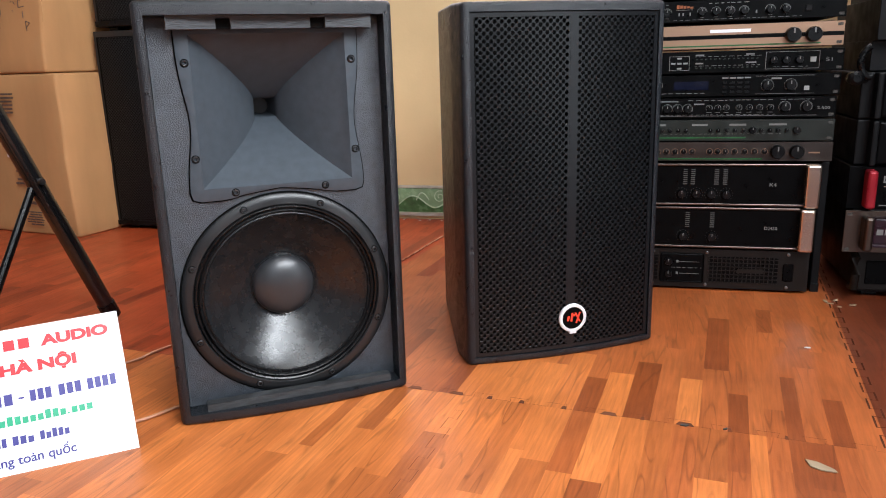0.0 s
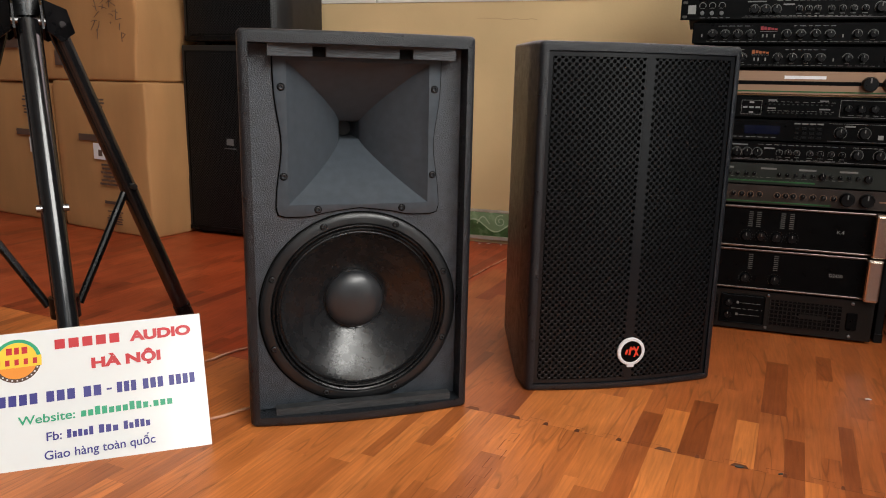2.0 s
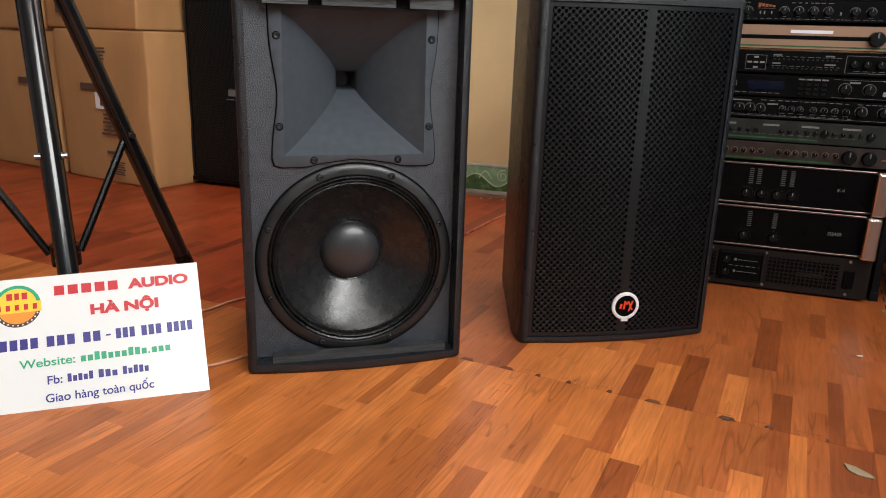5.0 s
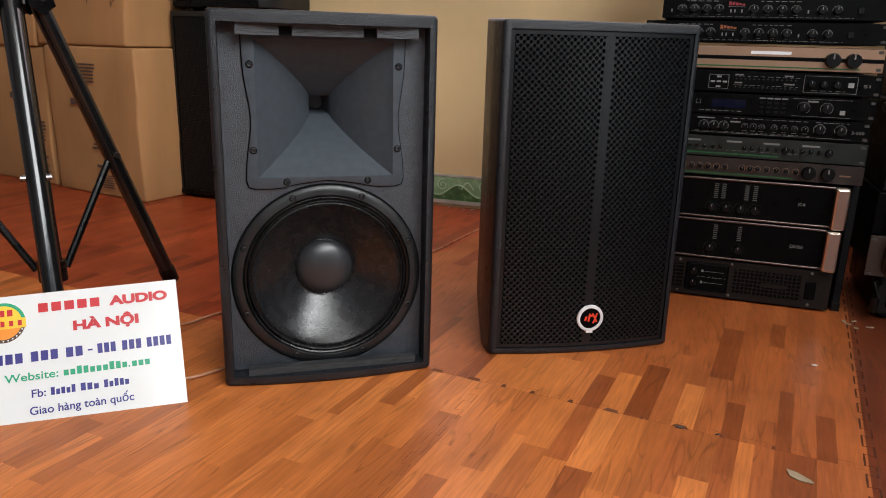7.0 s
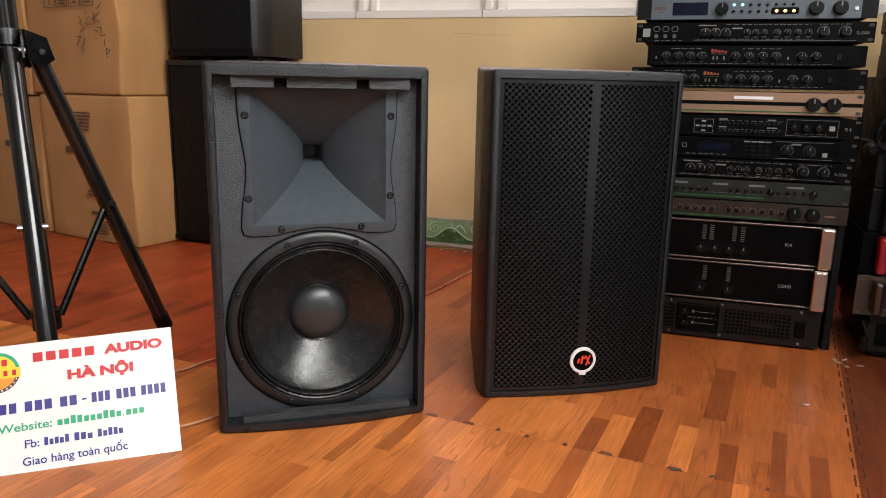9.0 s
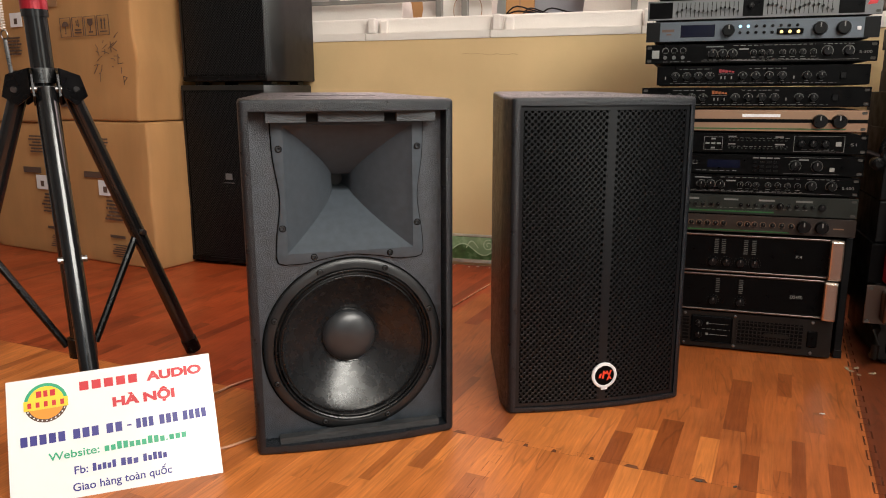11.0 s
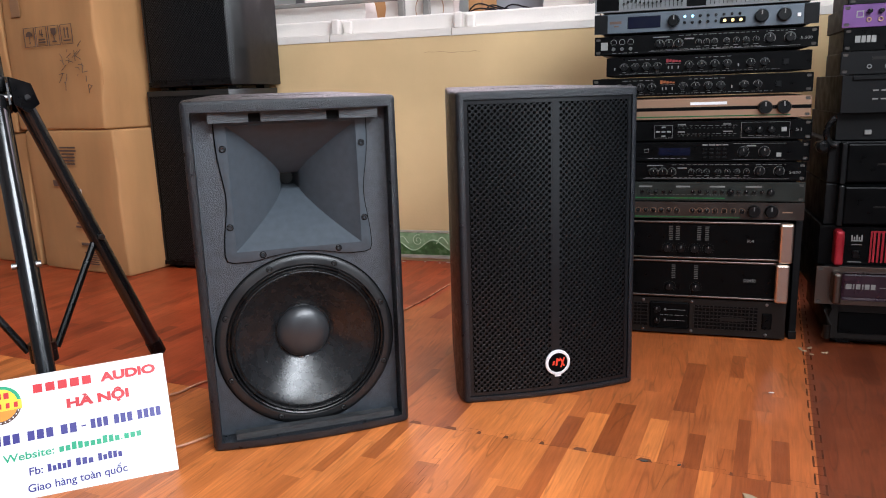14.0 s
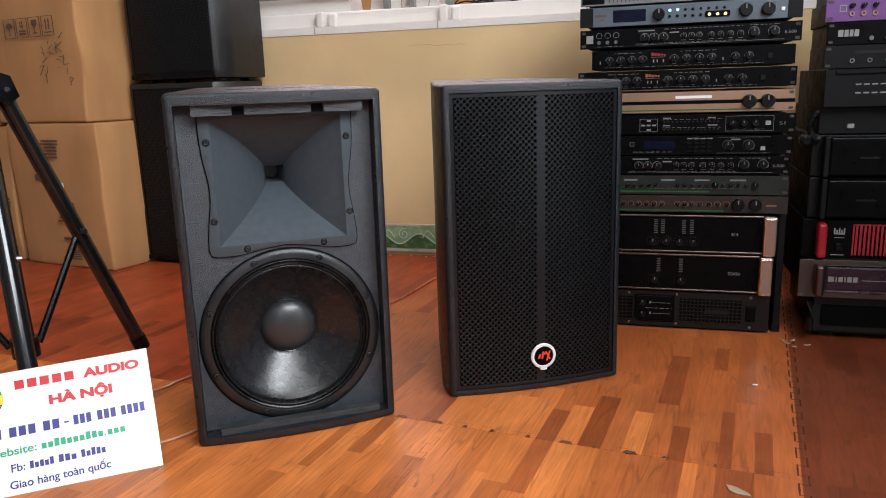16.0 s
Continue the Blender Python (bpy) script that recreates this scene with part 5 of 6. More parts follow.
# lowest amplifier: gunmetal face with vents
ep = unit("gunmetal power amplifier with square vents, lowest of the stack", -0.0705, 0.006, M_GUNF, h=0.0905, ears=False, depth=0.36)
for a, b in ((0.085, 0.165), (0.275, 0.42)):
    v = part("vent", box(a, b, -0.0006, 0.0003, 0.014, 0.074), M_FACE, ep, "dark vent with a square lattice")
    for k in range(int((b - a) / 0.009)):
        part("lattice_bar", box(a + 0.009 * k, a + 0.009 * k + 0.002, -0.0022, -0.0007, 0.014, 0.074), M_GUNF, v)
    for k in range(7):
        part("lattice_bar", box(a, b, -0.002, -0.0008, 0.014 + 0.009 * k, 0.016 + 0.009 * k), M_GUNF, v)
pn = part("control_panel", box(0.17, 0.265, -0.0014, 0.0003, 0.012, 0.080, 0.004, 2), M_FACE, ep, "black glossy control panel")
for zz in (0.031, 0.060):
    knob(pn, 0.188, zz, 0.0085, h=0.008)
bm = bmesh.new()
for zz in (0.030, 0.0575):
    rect(bm, 0.205, 0.21, zz, zz + 0.006, -0.0018)
    rect(bm, 0.212, 0.255, zz + 0.002, zz + 0.003, -0.0018)
words(bm, rng, 0.195, 0.26, 0.0455, 0.0012)
for v in bm.verts:
    v.co.y = -0.0018
tagged(part("markings", bm, M_MARK, pn), kind="stuff")
part("name_plate", box(0.335, 0.39, -0.0035, -0.0022, 0.038, 0.048), M_GUNF, ep)
part("power_switch", box(0.43, 0.452, -0.0035, 0.0003, 0.022, 0.062, 0.002, 1), M_FACE, ep)
for q in (0.155, 0.27, 0.44):
    for zz in (0.008, 0.083):
        part("bolt", lathe([(0.0036, 0), (0.0036, -0.0022), (0, -0.003)], 10, cx=q, cz=zz), M_STEEL2, ep, "bright bolt")
for q in (0.03, 0.45):
    part("rubber_foot", box(q - 0.012, q + 0.012, 0.02, 0.05, -0.006, -0.0008), M_BLACKP, ep)
    part("rubber_foot", box(q - 0.012, q + 0.012, 0.28, 0.31, -0.006, -0.0008), M_BLACKP, ep)

# black side board of the stack
sb = thing("side_board", pose(0.4235, 1.742, 0), "black upright board beside the lower amplifiers", "board")
part("board", box(0, 0.016, 0.02, 0.36, 0, 0.29, 0.002), M_CHASSIS, sb)
part("foot_cap", box(-0.001, 0.017, 0.016, 0.0195, 0, 0.02, 0.001, 1), M_BLACKP, sb)

# mixing desk on the stack
mx = thing("mixing_desk", pose(-0.018, 1.738, 0.8245), "black mixing desk with rows of white-capped knobs, on the stack", "mixer")
W = 0.458
bm = bmesh.new()
prof = [(-0.006, 0.0), (-0.012, 0.012), (-0.012, 0.036), (-0.002, 0.046), (0.30, 0.115), (0.30, 0.0)]
a = [bm.verts.new((0, y, z)) for y, z in prof]
b = [bm.verts.new((W, y, z)) for y, z in prof]
bm.faces.new(a)
bm.faces.new(b[::-1])
for i in range(len(prof)):
    bm.faces.new((a[i], b[i], b[(i + 1) % 6], a[(i + 1) % 6]))
bmesh.ops.recalc_face_normals(bm, faces=bm.faces[:])
bmesh.ops.bevel(bm, geom=bm.edges[:], offset=0.004, segments=2, affect="EDGES", profile=0.5)
part("body", bm, M_BLACKP, mx, smooth=True)
tilt = math.atan2(0.069, 0.302)
for i in range(16):
    q = 0.028 + 0.0268 * i
    for j, y in enumerate((0.018, 0.075, 0.105, 0.135, 0.165)):
        zz = 0.0505 + y * math.tan(tilt)
        mcap = M_KEYW if j == 0 else (M_REDM if (i == 14 and j == 1) else M_BLACKP if j != 2 else M_BLUEGREY)
        kb = part("fader_cap" if j == 0 else "knob", box(q - 0.006, q + 0.006, y - 0.006, y + 0.006, zz - 0.002, zz + (0.009 if j == 0 else 0.013), 0.002, 1), mcap, mx)
    part("channel_strip", box(q - 0.010, q + 0.010, 0.03, 0.06, 0.0502 + 0.03 * math.tan(tilt), 0.0510 + 0.06 * math.tan(tilt)), M_GREYF2, mx, "grey printed strip")

# second stack
S2 = "second stack of amplifiers"
Q = 1.70
u = thing("power_amplifier", pose(0.492, Q + 0.03, 0), "grey power amplifier with a rounded handle, lowest of its stack", "amplifier", S2)
part("front_panel", box(0.008, 0.47, 0, 0.006, 0.018, 0.106, 0.002), M_GUNF, u)
part("chassis", box(0.02, 0.46, 0.0065, 0.36, 0.012, 0.106, 0.002), M_CHASSIS, u)
part("dark_window", box(0.03, 0.45, -0.0012, 0.001, 0.032, 0.084, 0.002, 1), M_FACE, u)
part("handle", tube([(0.004, 0.0, 0.026), (0.002, -0.03, 0.032), (0.002, -0.034, 0.062), (0.002, -0.03, 0.094), (0.004, 0.0, 0.1)], 0.0085, 12), M_GUNF, u, smooth=True)
for q in (0.05, 0.42):
    for y in (0.03, 0.32):
        part("rubber_foot", box(q - 0.015, q + 0.015, y, y + 0.03, 0, 0.0115), M_BLACKP, u)
u = unit("silver power amplifier with a dark purple panel and bright handle", 0.464, 0.1085, M_SILVER, h=0.0885, y=Q, depth=0.36, name="power_amplifier", group=S2)
pn = part("panel", box(0.052, 0.43, -0.0015, 0.0005, 0.013, 0.077, 0.008, 3), M_WINE, u, "dark purple panel")
part("handle", box(0.031, 0.049, -0.032, 0.001, 0.008, 0.080, 0.006, 3), M_SILVER, u, "silver handle")
bm = bmesh.new()
for a, b in ((0.062, 0.074), (0.077, 0.08), (0.083, 0.092), (0.095, 0.098), (0.101, 0.110), (0.113, 0.122)):
    rect(bm, a, b, 0.038, 0.050, -0.0018)
rect(bm, 0.13, 0.2, 0.042, 0.0436, -0.0018)
part("name_bars", bm, M_GREYF2, pn, "grey bars for a name")
u = unit("black power amplifier with red handles and a red grille", 0.468, 0.198, M_FACE, h=0.0875, y=Q + 0.02, depth=0.36, ears=False, name="power_amplifier", group=S2)
for q in (0.028, 0.43):
    part("handle", box(q, q + 0.019, -0.034, 0.001, 0.004, 0.084, 0.006, 3), M_REDM, u, "red handle")
bm = bmesh.new()
for k in range(5):
    rect(bm, 0.066 + 0.005 * k, 0.069 + 0.005 * k, 0.058, 0.062 + 0.007 * (1 if k % 2 == 0 else 0.4))
rect(bm, 0.066, 0.089, 0.0545, 0.0575)
rect(bm, 0.068, 0.088, 0.046, 0.0475)
rect(bm, 0.062, 0.090, 0.006, 0.008)
tagged(part("markings", bm, M_GREYF2, u, "grey printed crown and bars"), kind="stuff")
part("power_key", box(0.070, 0.086, -0.004, 0.0004, 0.016, 0.034, 0.002, 1), M_BLACKP, u)
gr = part("grille", box(0.105, 0.40, -0.0012, 0.0004, 0.008, 0.078, 0.001, 1), M_FACE, u)
part("grille_frame", upright([(0.104, 0.007), (0.104, 0.079), (0.401, 0.079), (0.401, 0.007), (0.3975, 0.007), (0.3975, 0.0755), (0.1075, 0.0755), (0.1075, 0.007)], -0.0034, -0.0014), M_REDM, gr)
for k in range(34):
    q = 0.110 + 0.0085 * k
    part("grille_slat", box(q, q + 0.0045, -0.0032, -0.0014, 0.0075, 0.0755), M_REDM, gr, "red slat")
for z, y, lab in ((0.2885, Q + 0.03, "black amplifier with a plain deep front, lower of a pair"), (0.383, Q + 0.03, "black amplifier with a plain deep front, upper of a pair")):
    u = thing("power_amplifier", pose(0.476, y, z), lab, "amplifier", S2)
    part("chassis", box(0.0, 0.45, 0.0, 0.36, 0, 0.093, 0.003), M_CHASSIS, u)
    part("front_panel", box(0.035, 0.45, -0.022, -0.0005, 0.004, 0.089, 0.004), M_FACE, u)
    part("side_cheek", box(0.022, 0.034, -0.03, -0.0005, 0.001, 0.092, 0.003), M_CHASSIS, u)
    part("name_bar", box(0.095, 0.135, -0.0228, -0.0222, 0.042, 0.046), M_GUNF, u)
    if z > 0.35:
        part("clamp", lathe([(0.012, 0.02), (0.014, 0.0), (0.014, -0.02), (0.008, -0.024), (0, -0.024)], 16, cx=-0.014, cz=0.082), M_BLACKP, u, "round black clamp")
u = unit("black amplifier with small bright key, dusty top", 0.488, 0.4785, M_CHASSIS, h=0.058, y=Q + 0.03, depth=0.34, ears=False, name="power_amplifier", group=S2)
part("bright_key", box(0.056, 0.070, -0.006, 0.001, 0.012, 0.022, 0.001, 1), M_KEYW, u)
part("cable_loop", tube([(0.0 + 0.02 * math.cos(a), -0.01, 0.018 + 0.03 * math.sin(a)) for a in [radians(100 + 16 * k) for k in range(12)]], 0.007, 10), M_BLACKP, u, smooth=True)
u = unit("black amplifier with two rows of grey dashes", 0.488, 0.538, M_CHASSIS, h=0.080, y=Q, depth=0.34, ears=False, name="power_amplifier", group=S2)
bm = bmesh.new()
for k in range(4):
    for zz in (0.028, 0.046):
        rect(bm, 0.06 + 0.016 * k, 0.071 + 0.016 * k, zz, zz + 0.003)
tagged(part("markings", bm, M_GREYF2, u, "grey dashes"), kind="stuff")
part("front_rib", box(0.02, 0.46, -0.006, -0.0005, 0.070, 0.078, 0.001, 1), M_CHASSIS, u)
u = unit("black rack unit with a row of sockets", 0.482, 0.6195, M_CHASSIS, y=Q, h=0.048, group=S2)
for k in range(6):
    part("socket", lathe([(0.0048, 0), (0.0048, -0.003), (0.003, -0.003), (0.003, 0.001)], 12, cx=0.055 + 0.034 * k, cz=0.016), M_STEEL2, u)
part("name_bar", box(0.06, 0.13, -0.0006, 0.0002, 0.030, 0.036), M_GUNF, u)
u = unit("black rack unit with a white name badge", 0.484, 0.6685, M_FACE, y=Q, h=0.047, group=S2)
bm = bmesh.new()
for a, b in ((0.022, 0.032), (0.034, 0.042), (0.044, 0.051), (0.053, 0.062)):
    rect(bm, a, b, 0.017, 0.031)
part("name_bars", bm, M_KEYW, u, "white bars for a name")
for k in range(5):
    knob(u, 0.085 + 0.03 * k, 0.012, 0.005, M_STEEL2, 0.008)
u = unit("purple rack unit with sockets and a dark display", 0.479, 0.7165, M_PURPLE, y=Q, h=0.047, group=S2)
for k in range(3):
    part("socket", lathe([(0.005, 0), (0.005, -0.003), (0.003, -0.003), (0.003, 0.001)], 12, cx=0.05 + 0.022 * k, cz=0.015), M_GOLD, u)
    knob(u, 0.05 + 0.022 * k, 0.032, 0.005)
bm = bmesh.new()
outline(bm, 0.026, 0.040, 0.02, 0.034, 0.002)
part("emblem", bm, M_KEYW, u)
part("display", box(0.12, 0.20, -0.0012, 0.0004, 0.01, 0.037), M_DISPLAY, u)
u = unit("black rack unit, dusty, on the purple one", 0.490, 0.7645, M_CHASSIS, y=Q + 0.01, h=0.046, group=S2)
u = thing("carton", pose(0.495, Q + 0.03, 0.8115), "grey carton lying on the second stack", "box", S2)
part("carton", box(0, 0.42, 0, 0.3, 0, 0.07, 0.004), M_GREYF2, u)

# ---- things on the window ledge ----
def tray(x0, x1, label):
    """A moulded polystyrene corner tray lying along the sill."""
    ob = thing("polystyrene_tray", pose(x0, BACK - 0.004, WZ0 + 0.0005), label, "packing", "polystyrene packing on the sill")
    w = x1 - x0
    pts = [(0, 0), (0, 0.078), (0.03, 0.080), (0.032, 0.022), (w, 0.020), (w, 0)]
    part("lip", upright([(0, 0), (0, 0.024), (w, 0.024), (w, 0)], 0.0, 0.075), M_FOAMW, ob)
    part("wall", box(0.0, w, 0.045, 0.072, 0.0245, 0.079, 0.006), M_FOAMW, ob)
    part("rib", box(0.004, 0.032, 0.006, 0.044, 0.0245, 0.078, 0.005), M_FOAMW, ob)
    part("rib", box(0.045, 0.075, 0.02, 0.044, 0.0245, 0.072, 0.006), M_FOAMW, ob)
    return ob


for a, b in ((-1.40, -1.062), (-1.058, -0.60), (-0.596, -0.098), (-0.094, 0.37), (0.374, 0.86)):
    tray(a, b, "white moulded polystyrene corner tray on the window sill")


def rough_slab(x, y, z, w, d, h, label, seed, turn=0, tilt=0, material=None, name="polystyrene_block", cat="packing"):
    bm = bmesh.new()
    bmesh.ops.create_cube(bm, size=1.0)
    bmesh.ops.subdivide_edges(bm, edges=bm.edges[:], cuts=7, use_grid_fill=True)
    for v in bm.verts:
        p = Vector((v.co.x * w, v.co.y * d, (v.co.z + 0.5) * h))
        k = noise.noise_vector(p * 14 + Vector((seed, 0, 0))) * 0.012 + noise.noise_vector(p * 45 + Vector((seed, 3, 0))) * 0.004
        if v.co.z < -0.49:
            k.z = 0
        v.co = p + k
    ob = link(name, bm, material or M_FOAMW, None, pose(x, y, z, 0, tilt, turn), smooth=True)
    return tagged(ob, label, cat, "clutter on the window ledge")


L0 = WZ0 - 0.004
rough_slab(-1.17, 2.60, L0, 0.42, 0.12, 0.155, "long broken white polystyrene slab on the ledge", 2)
rough_slab(-0.755, 2.60, L0, 0.26, 0.10, 0.16, "broken white polystyrene block on the ledge", 6)
rough_slab(-1.18, 2.80, L0, 0.24, 0.14, 0.33, "tall white polystyrene block on the ledge", 21, tilt=0, turn=14)
rough_slab(-0.17, 2.62, L0, 0.26, 0.09, 0.42, "large torn white polystyrene sheet on edge", 9, tilt=0, turn=-6)
rough_slab(0.10, 2.68, L0, 0.34, 0.12, 0.19, "white polystyrene block on the ledge", 13)
rough_slab(0.36, 2.66, L0, 0.2, 0.1, 0.24, "white polystyrene block on the ledge", 17)


def sheet(x, y, w, h, label, material, turn, lean, name, cat):
    ob = thing(name, pose(x, y, L0 + 0.002, lean, 0, turn), label, cat, "clutter on the window ledge")
    part("panel", box(-w / 2, w / 2, 0, 0.008, 0, h, 0.002), material, ob)
    part("crease", box(-0.003, 0.003, -0.0012, -0.0002, 0.01, h - 0.01), M_CARD_DARK if material is M_CARD else material, ob)
    return ob


sheet(-0.945, 2.74, 0.24, 0.46, "folded brown cardboard sheet standing on the ledge", M_CARD, 6, -6, "cardboard_sheet", "cardboard")
sheet(-0.56, 2.72, 0.11, 0.45, "narrow brown cardboard strip standing on the ledge", M_CARD, -3, -4, "cardboard_sheet", "cardboard")
sheet(-0.40, 2.78, 0.26, 0.44, "grey board leaning on the ledge", M_GREYP, 0, -5, "grey_board", "board")
sheet(-1.30, 2.94, 0.30, 0.5, "grey board leaning behind the polystyrene", M_GREYP, 4, -4, "grey_board", "board")
sheet(-0.10, 2.86, 0.60, 0.46, "wide brown cardboard sheet behind the polystyrene", M_CARD, 0, -4, "cardboard_sheet", "cardboard")
ob = thing("cable_coil", pose(-0.43, 2.63, L0), "loose coil of thin black cable on the ledge", "cable", "clutter on the window ledge")
crng = random.Random(8)
for k in range(5):
    cx, cy, rx, rz = crng.uniform(-0.1, 0.1), crng.uniform(-0.02, 0.02), crng.uniform(0.06, 0.11), crng.uniform(0.035, 0.06)
    pts = [(cx + rx * math.cos(a), cy + 0.01 * math.sin(3 * a), 0.062 + rz * math.sin(a) + 0.006 * math.sin(4 * a)) for a in [2 * math.pi * i / 28 for i in range(27)]]
    part("loop", tube(pts, 0.0028, 6), M_BLACKP, ob)
ob = thing("wire_ring", pose(-0.70, 2.515, L0), "thin bent wire ring hanging on the bar", "wire", "clutter on the window ledge")
part("ring", tube([(0.052 * math.cos(a), 0.0, 0.105 + 0.06 * math.sin(a)) for a in [2 * math.pi * i / 30 for i in range(31)]], 0.0016, 6), M_CARD_DARK, ob)
ob = thing("teal_bottle", pose(0.60, 2.62, L0), "teal plastic bottle on the ledge", "bottle", "clutter on the window ledge")
bm = lathe([(0, 0), (0.03, 0), (0.032, 0.01), (0.032, 0.12), (0.02, 0.15), (0.012, 0.16), (0.012, 0.19), (0, 0.19)], 24)
for v in bm.verts:
    v.co = Vector((v.co.x, v.co.z, v.co.y))
bmesh.ops.recalc_face_normals(bm, faces=bm.faces[:])
part("bottle_body", bm, M_TEAL, ob, smooth=True)

# hairline crack in the wall
bm = bmesh.new()
crk = random.Random(3)
pts = [(-0.70 + 0.018 * k, BACK - 0.0004, 0.752 - 0.0006 * k + crk.uniform(-0.003, 0.003)) for k in range(12)]
part_crack = tagged(link("wall_crack", tube(pts, 0.0005, 5), M_CARD_DARK), "thin dark crack in the wall's paint", "crack", kind="structure")

# ---- things on the floor ----
def cable(points, r, label, material):
    """A cable smoothed through its points."""
    P = [Vector(p) for p in points]
    out = []
    for i in range(len(P) - 1):
        a, b, c, d = P[max(i - 1, 0)], P[i], P[i + 1], P[min(i + 2, len(P) - 1)]
        for k in range(8):
            t = k / 8
            out.append(0.5 * (2 * b + (c - a) * t + (2 * a - 5 * b + 4 * c - d) * t * t + (3 * b - a - 3 * c + d) * t ** 3))
    out.append(P[-1])
    return tagged(link("speaker_cable", tube(out, r, 8), material, smooth=True), label, "cable", "cables on the floor")


cable([(-0.99, 1.02, 0.003), (-0.93, 1.05, 0.003), (-0.853, 1.128, 0.003), (-0.83, 1.2, 0.003), (-0.72, 1.42, 0.003), (-0.583, 1.807, 0.003), (-0.536, 2.103, 0.003), (-0.50, 2.32, 0.003)], 0.0022, "thin clear copper speaker cable on the floor", M_WIRE)
cable([(-0.80, 0.93, 0.003), (-0.72, 0.905, 0.003), (-0.69, 0.919, 0.0035), (-0.66, 0.968, 0.004), (-0.60, 1.10, 0.0035), (-0.55, 1.24, 0.003)], 0.0025, "clear copper speaker cable behind the open speaker", M_WIRE)


M_TAPE = mat("dull_pale_tape", (0.34, 0.26, 0.17), 0.5)


def scrap(x, y, s, label, turn, material):
    bm = bmesh.new()
    sr = random.Random(int(x * 1000))
    ring = [(s * sr.uniform(0.5, 1.0) * math.cos(a), 0.45 * s * sr.uniform(0.5, 1.0) * math.sin(a)) for a in [2 * math.pi * k / 9 for k in range(9)]]
    prism(ring, 0, 0.0012, bm=bm)
    for v in bm.verts:
        v.co.z += 0.18 * abs(v.co.x) * (v.co.z > 0.0005) * 0.1
    return tagged(link("paper_scrap", bm, material, None, pose(x, y, 0.0008, 0, 0, turn)), label, "litter", "litter on the floor")


scrap(0.275, 0.976, 0.024, "torn scrap of pale tape on the floor", -35, M_TAPE)
scrap(0.113, 1.06, 0.009, "small grey scrap on the floor", 10, M_DIM)
scrap(0.169, 1.059, 0.006, "small grey scrap on the floor", 40, M_DIM)
scrap(0.347, 1.404, 0.007, "small pale scrap on the floor", 0, M_PAPER)
for k, (x, y) in enumerate(((0.448, 1.675), (0.462, 1.70), (0.44, 1.69), (0.458, 1.655), (0.49, 1.672))):
    scrap(x, y, 0.008 + 0.003 * (k % 3), "small pale scrap of packing on the mat seam", 50 * k, M_TAPE)
for k, (x, y) in enumerate(((-0.80, 2.41), (-0.72, 2.418), (-0.66, 2.405), (-0.63, 2.415), (-0.585, 2.41))):
    scrap(x, y, 0.008, "white crumb of packing by the skirting", 70 * k, M_PAPER)

# ---- wood-print strips of the foam mats ----
FA = radians(-6.8)
fu, fv = Vector((math.cos(FA), math.sin(FA), 0)), Vector((-math.sin(FA), math.cos(FA), 0))
F0 = Vector((0.451, 1.689, 0))
WIDTHS = (0.022, 0.028, 0.034, 0.04)
LENGTHS = (0.14, 0.2, 0.27, 0.34, 0.42)
CROSS = -0.663
prng, mrng = random.Random(12), random.Random(31)


def plank_verts(w, l):
    b = 0.0
    return [(b, b, -0.0035), (w - b, b, -0.0035), (w - b, l - b, -0.0035), (b, l - b, -0.0035), (b, b, 0), (w - b, b, 0), (w - b, l - b, 0), (b, l - b, 0)]


PF = [(4, 5, 6, 7), (0, 1, 5, 4), (1, 2, 6, 5), (2, 3, 7, 6), (3, 0, 4, 7)]
plank_mesh = {}
far = {0: ([], []), 1: ([], []), 2: ([], []), 3: ([], [])}
turn = Matrix.Rotation(FA, 4, "Z")
made = 0


def lay(row_at, w, s, l, lot):
    """One printed strip of a mat; lot 0 is the orange batch, lot 1 the browner one, mixed in more and more towards the
    long joint to paint the floor's growing shade; far mats are the red batch, lot 2, those right of the long joint lot
    3, with the shade there put into their dark colour.
    """
    global made
    near = lot == 0
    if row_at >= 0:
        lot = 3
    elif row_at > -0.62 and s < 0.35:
        # share of brown strips, rising to paint the gradual shade towards the right
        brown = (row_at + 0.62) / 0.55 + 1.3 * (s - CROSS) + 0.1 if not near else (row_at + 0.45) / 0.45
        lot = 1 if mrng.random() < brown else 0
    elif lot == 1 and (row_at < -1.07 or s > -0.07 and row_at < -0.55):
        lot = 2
    o = F0 + fu * row_at + fv * s
    c = o + fu * w / 2 + fv * l / 2
    if not (-3.1 < c.x < EAST - 0.03 and -1.58 < c.y):
        return
    if made < 300 and -0.95 < c.x < 0.62 and 0.55 < c.y < 1.45:
        key = (w, l, lot)
        if key not in plank_mesh:
            me = bpy.data.meshes.new("plank")
            me.from_pydata(plank_verts(w, l), [], PF)
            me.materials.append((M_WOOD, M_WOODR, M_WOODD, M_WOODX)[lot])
            plank_mesh[key] = me
        ob = new("plank", plank_mesh[key])
        ob.parent = floor
        ob.matrix_basis = Matrix.Translation(o) @ turn
        made += 1
    else:
        vs, fs = far[lot]
        n = len(vs)
        vs += [tuple(turn @ Vector(p) + o) for p in plank_verts(w, l)]
        fs += [tuple(n + k for k in f) for f in PF]


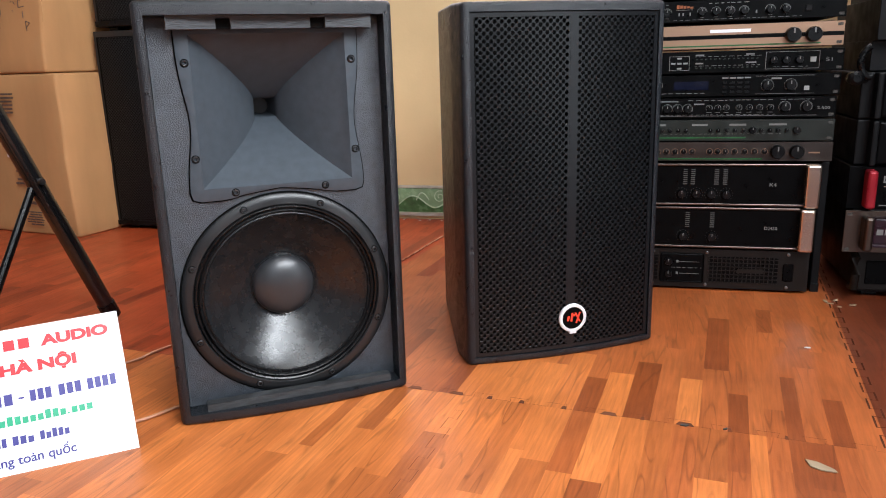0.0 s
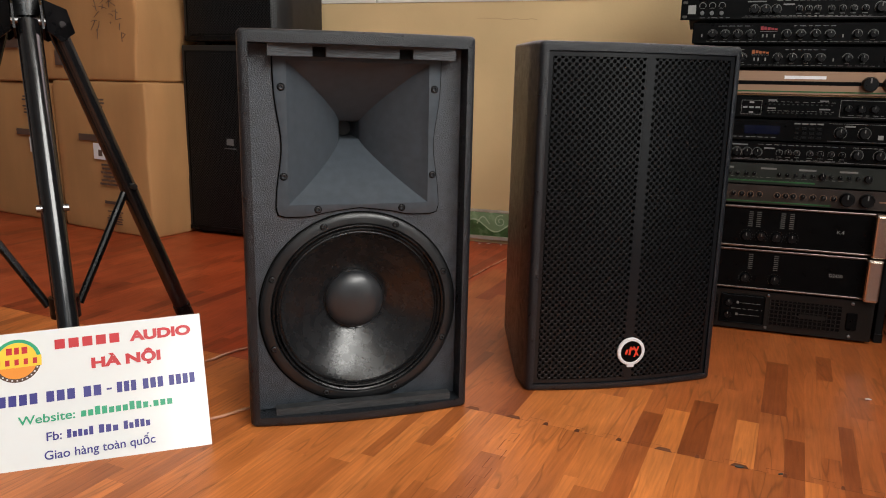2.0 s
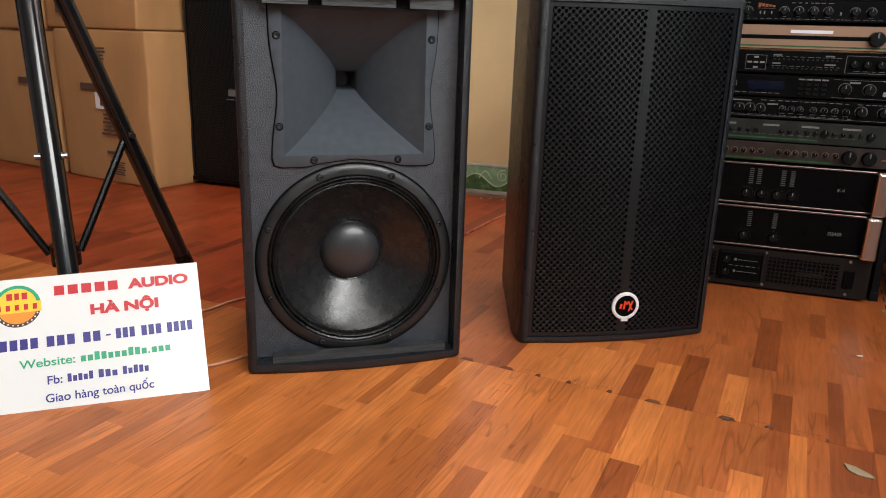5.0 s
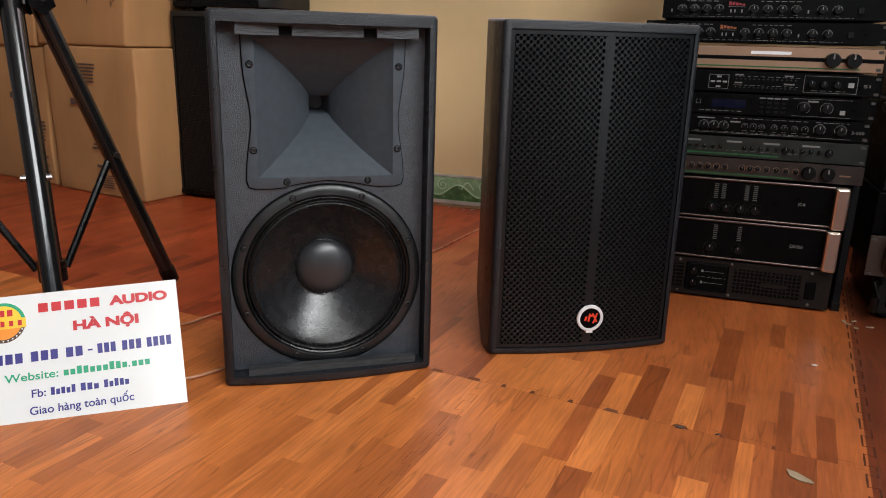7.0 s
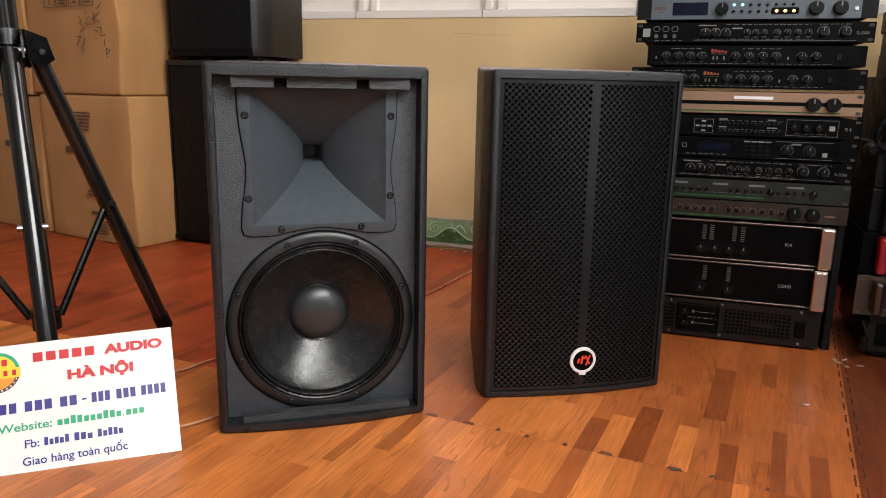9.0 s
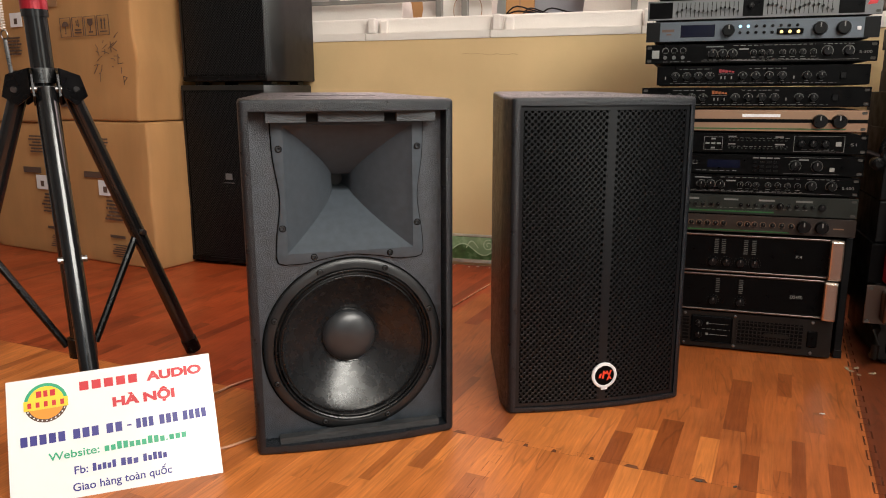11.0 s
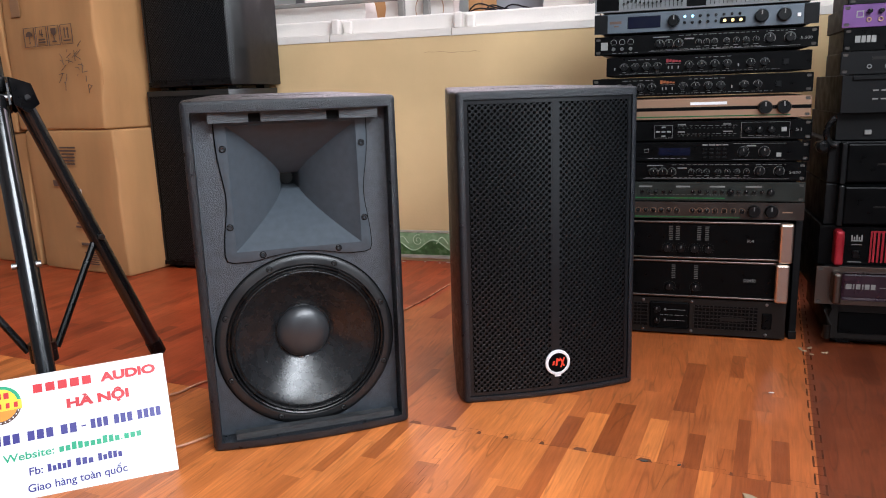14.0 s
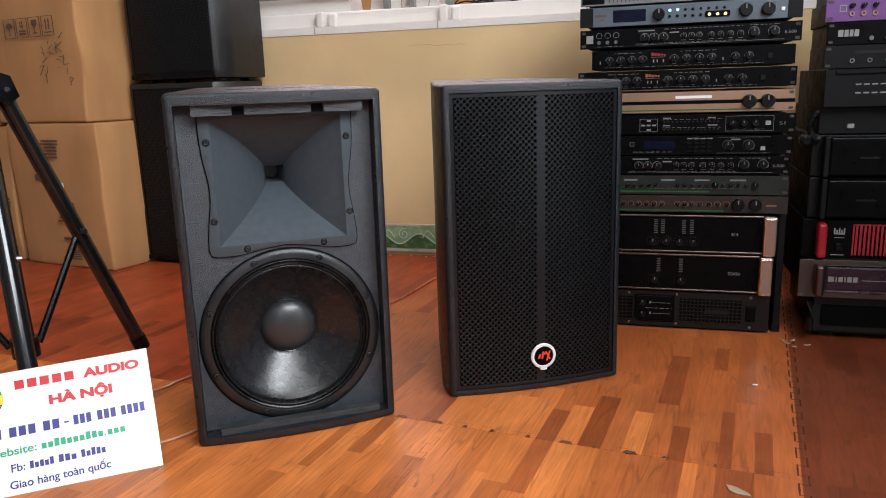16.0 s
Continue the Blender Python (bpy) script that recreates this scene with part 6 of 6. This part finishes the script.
for side in (-1, 1):
    at = 0.0
    while at < 3.8:
        w = prng.choice(WIDTHS)
        row = at if side > 0 else -at - w
        s = CROSS
        first = prng.uniform(0.08, 0.3)
        while s < 1.7:
            l = round(first, 2) if s == CROSS else prng.choice(LENGTHS)
            end = (BACK - 0.004 - F0.y - (fu * (row + w)).y) / fv.y
            if s + l > end - 0.05:
                l = end - s
                if l > 0.01:
                    lay(row, w, s, l, 1)
                break
            lay(row, w, s, l, 1)
            s += l
        s, first = CROSS, prng.uniform(0.08, 0.3)
        while s > -4.2:
            l = round(first, 2) if s == CROSS else prng.choice(LENGTHS)
            lay(row, w, s - l, l, 1 if side > 0 else 0)
            s -= l
        at += w
for lot, (vs, fs) in far.items():
    me = bpy.data.meshes.new("far_planks")
    me.from_pydata(vs, [], fs)
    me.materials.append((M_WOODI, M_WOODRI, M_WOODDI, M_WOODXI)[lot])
    fp = new("far_planks", me)
    fp.parent = floor
    tagged(fp, "brown wood-print strips farther off", kind="stuff")


def seam(along, across, length, n, label, wd=0.002, material=None, deep=0.022):
    """The toothed joint between two mats, as a narrow dark line."""
    step = length / n
    path = []
    for k in range(n):
        a = k * step
        for da, dc in ((0.0, 0.0), (0.30, 0.0), (0.24, deep), (0.76, deep), (0.70, 0.0)):
            path.append(along[0] + along[1] * (a + da * step) + across * dc)
    bm = bmesh.new()
    prev = None
    for k, p in enumerate(path):
        q = path[min(k + 1, len(path) - 1)] - path[max(k - 1, 0)]
        nrm = Vector((-q.y, q.x, 0)).normalized() * wd
        cur = (bm.verts.new(p + nrm + Vector((0, 0, 0.0005))), bm.verts.new(p - nrm + Vector((0, 0, 0.0005))))
        if prev:
            bm.faces.new((prev[0], prev[1], cur[1], cur[0]))
        prev = cur
    bmesh.ops.recalc_face_normals(bm, faces=bm.faces[:])
    ob = part("mat_seam", bm, material or M_SEAM, floor, label)
    return ob


seam((F0 + fv * -1.6 + fu * -0.005, fv), fu, 2.3, 38, "toothed joint between two foam mats", 0.0017, deep=0.015)
M_TIGHT = mat("tight_mat_seam", (0.16, 0.05, 0.02), 0.7, vary=0.3, scale=20)
seam((F0 + fv * CROSS + fu * -2.4, fu), fv, 3.6, 60, "tight toothed joint between two foam mats", 0.0004, M_TIGHT, deep=0.014)

seam((F0 + fu * -0.596 + fv * -1.6, fv), fu, 0.90, 15, "tight toothed joint between two foam mats", 0.0005, M_TIGHT, deep=0.014)


def gap(o, w, label):
    """A worn, open tooth of a mat joint: a small dark trapezium."""
    bm = bmesh.new()
    bm.faces.new([bm.verts.new(o + fu * a + fv * b + Vector((0, 0, 0.0007))) for a, b in ((-w, -0.004), (w * 0.9, -0.005), (w * 0.55, 0.006), (-w * 0.6, 0.007))])
    part("joint_gap", bm, M_TIGHT, floor, label)


grng = random.Random(5)
for k in range(14):
    gap(F0 + fv * (CROSS + 0.002) + fu * (-0.92 + 0.0605 * k + grng.uniform(-0.008, 0.008)), grng.choice((0.003, 0.005, 0.008, 0.014)), "dark worn tooth of the joint")
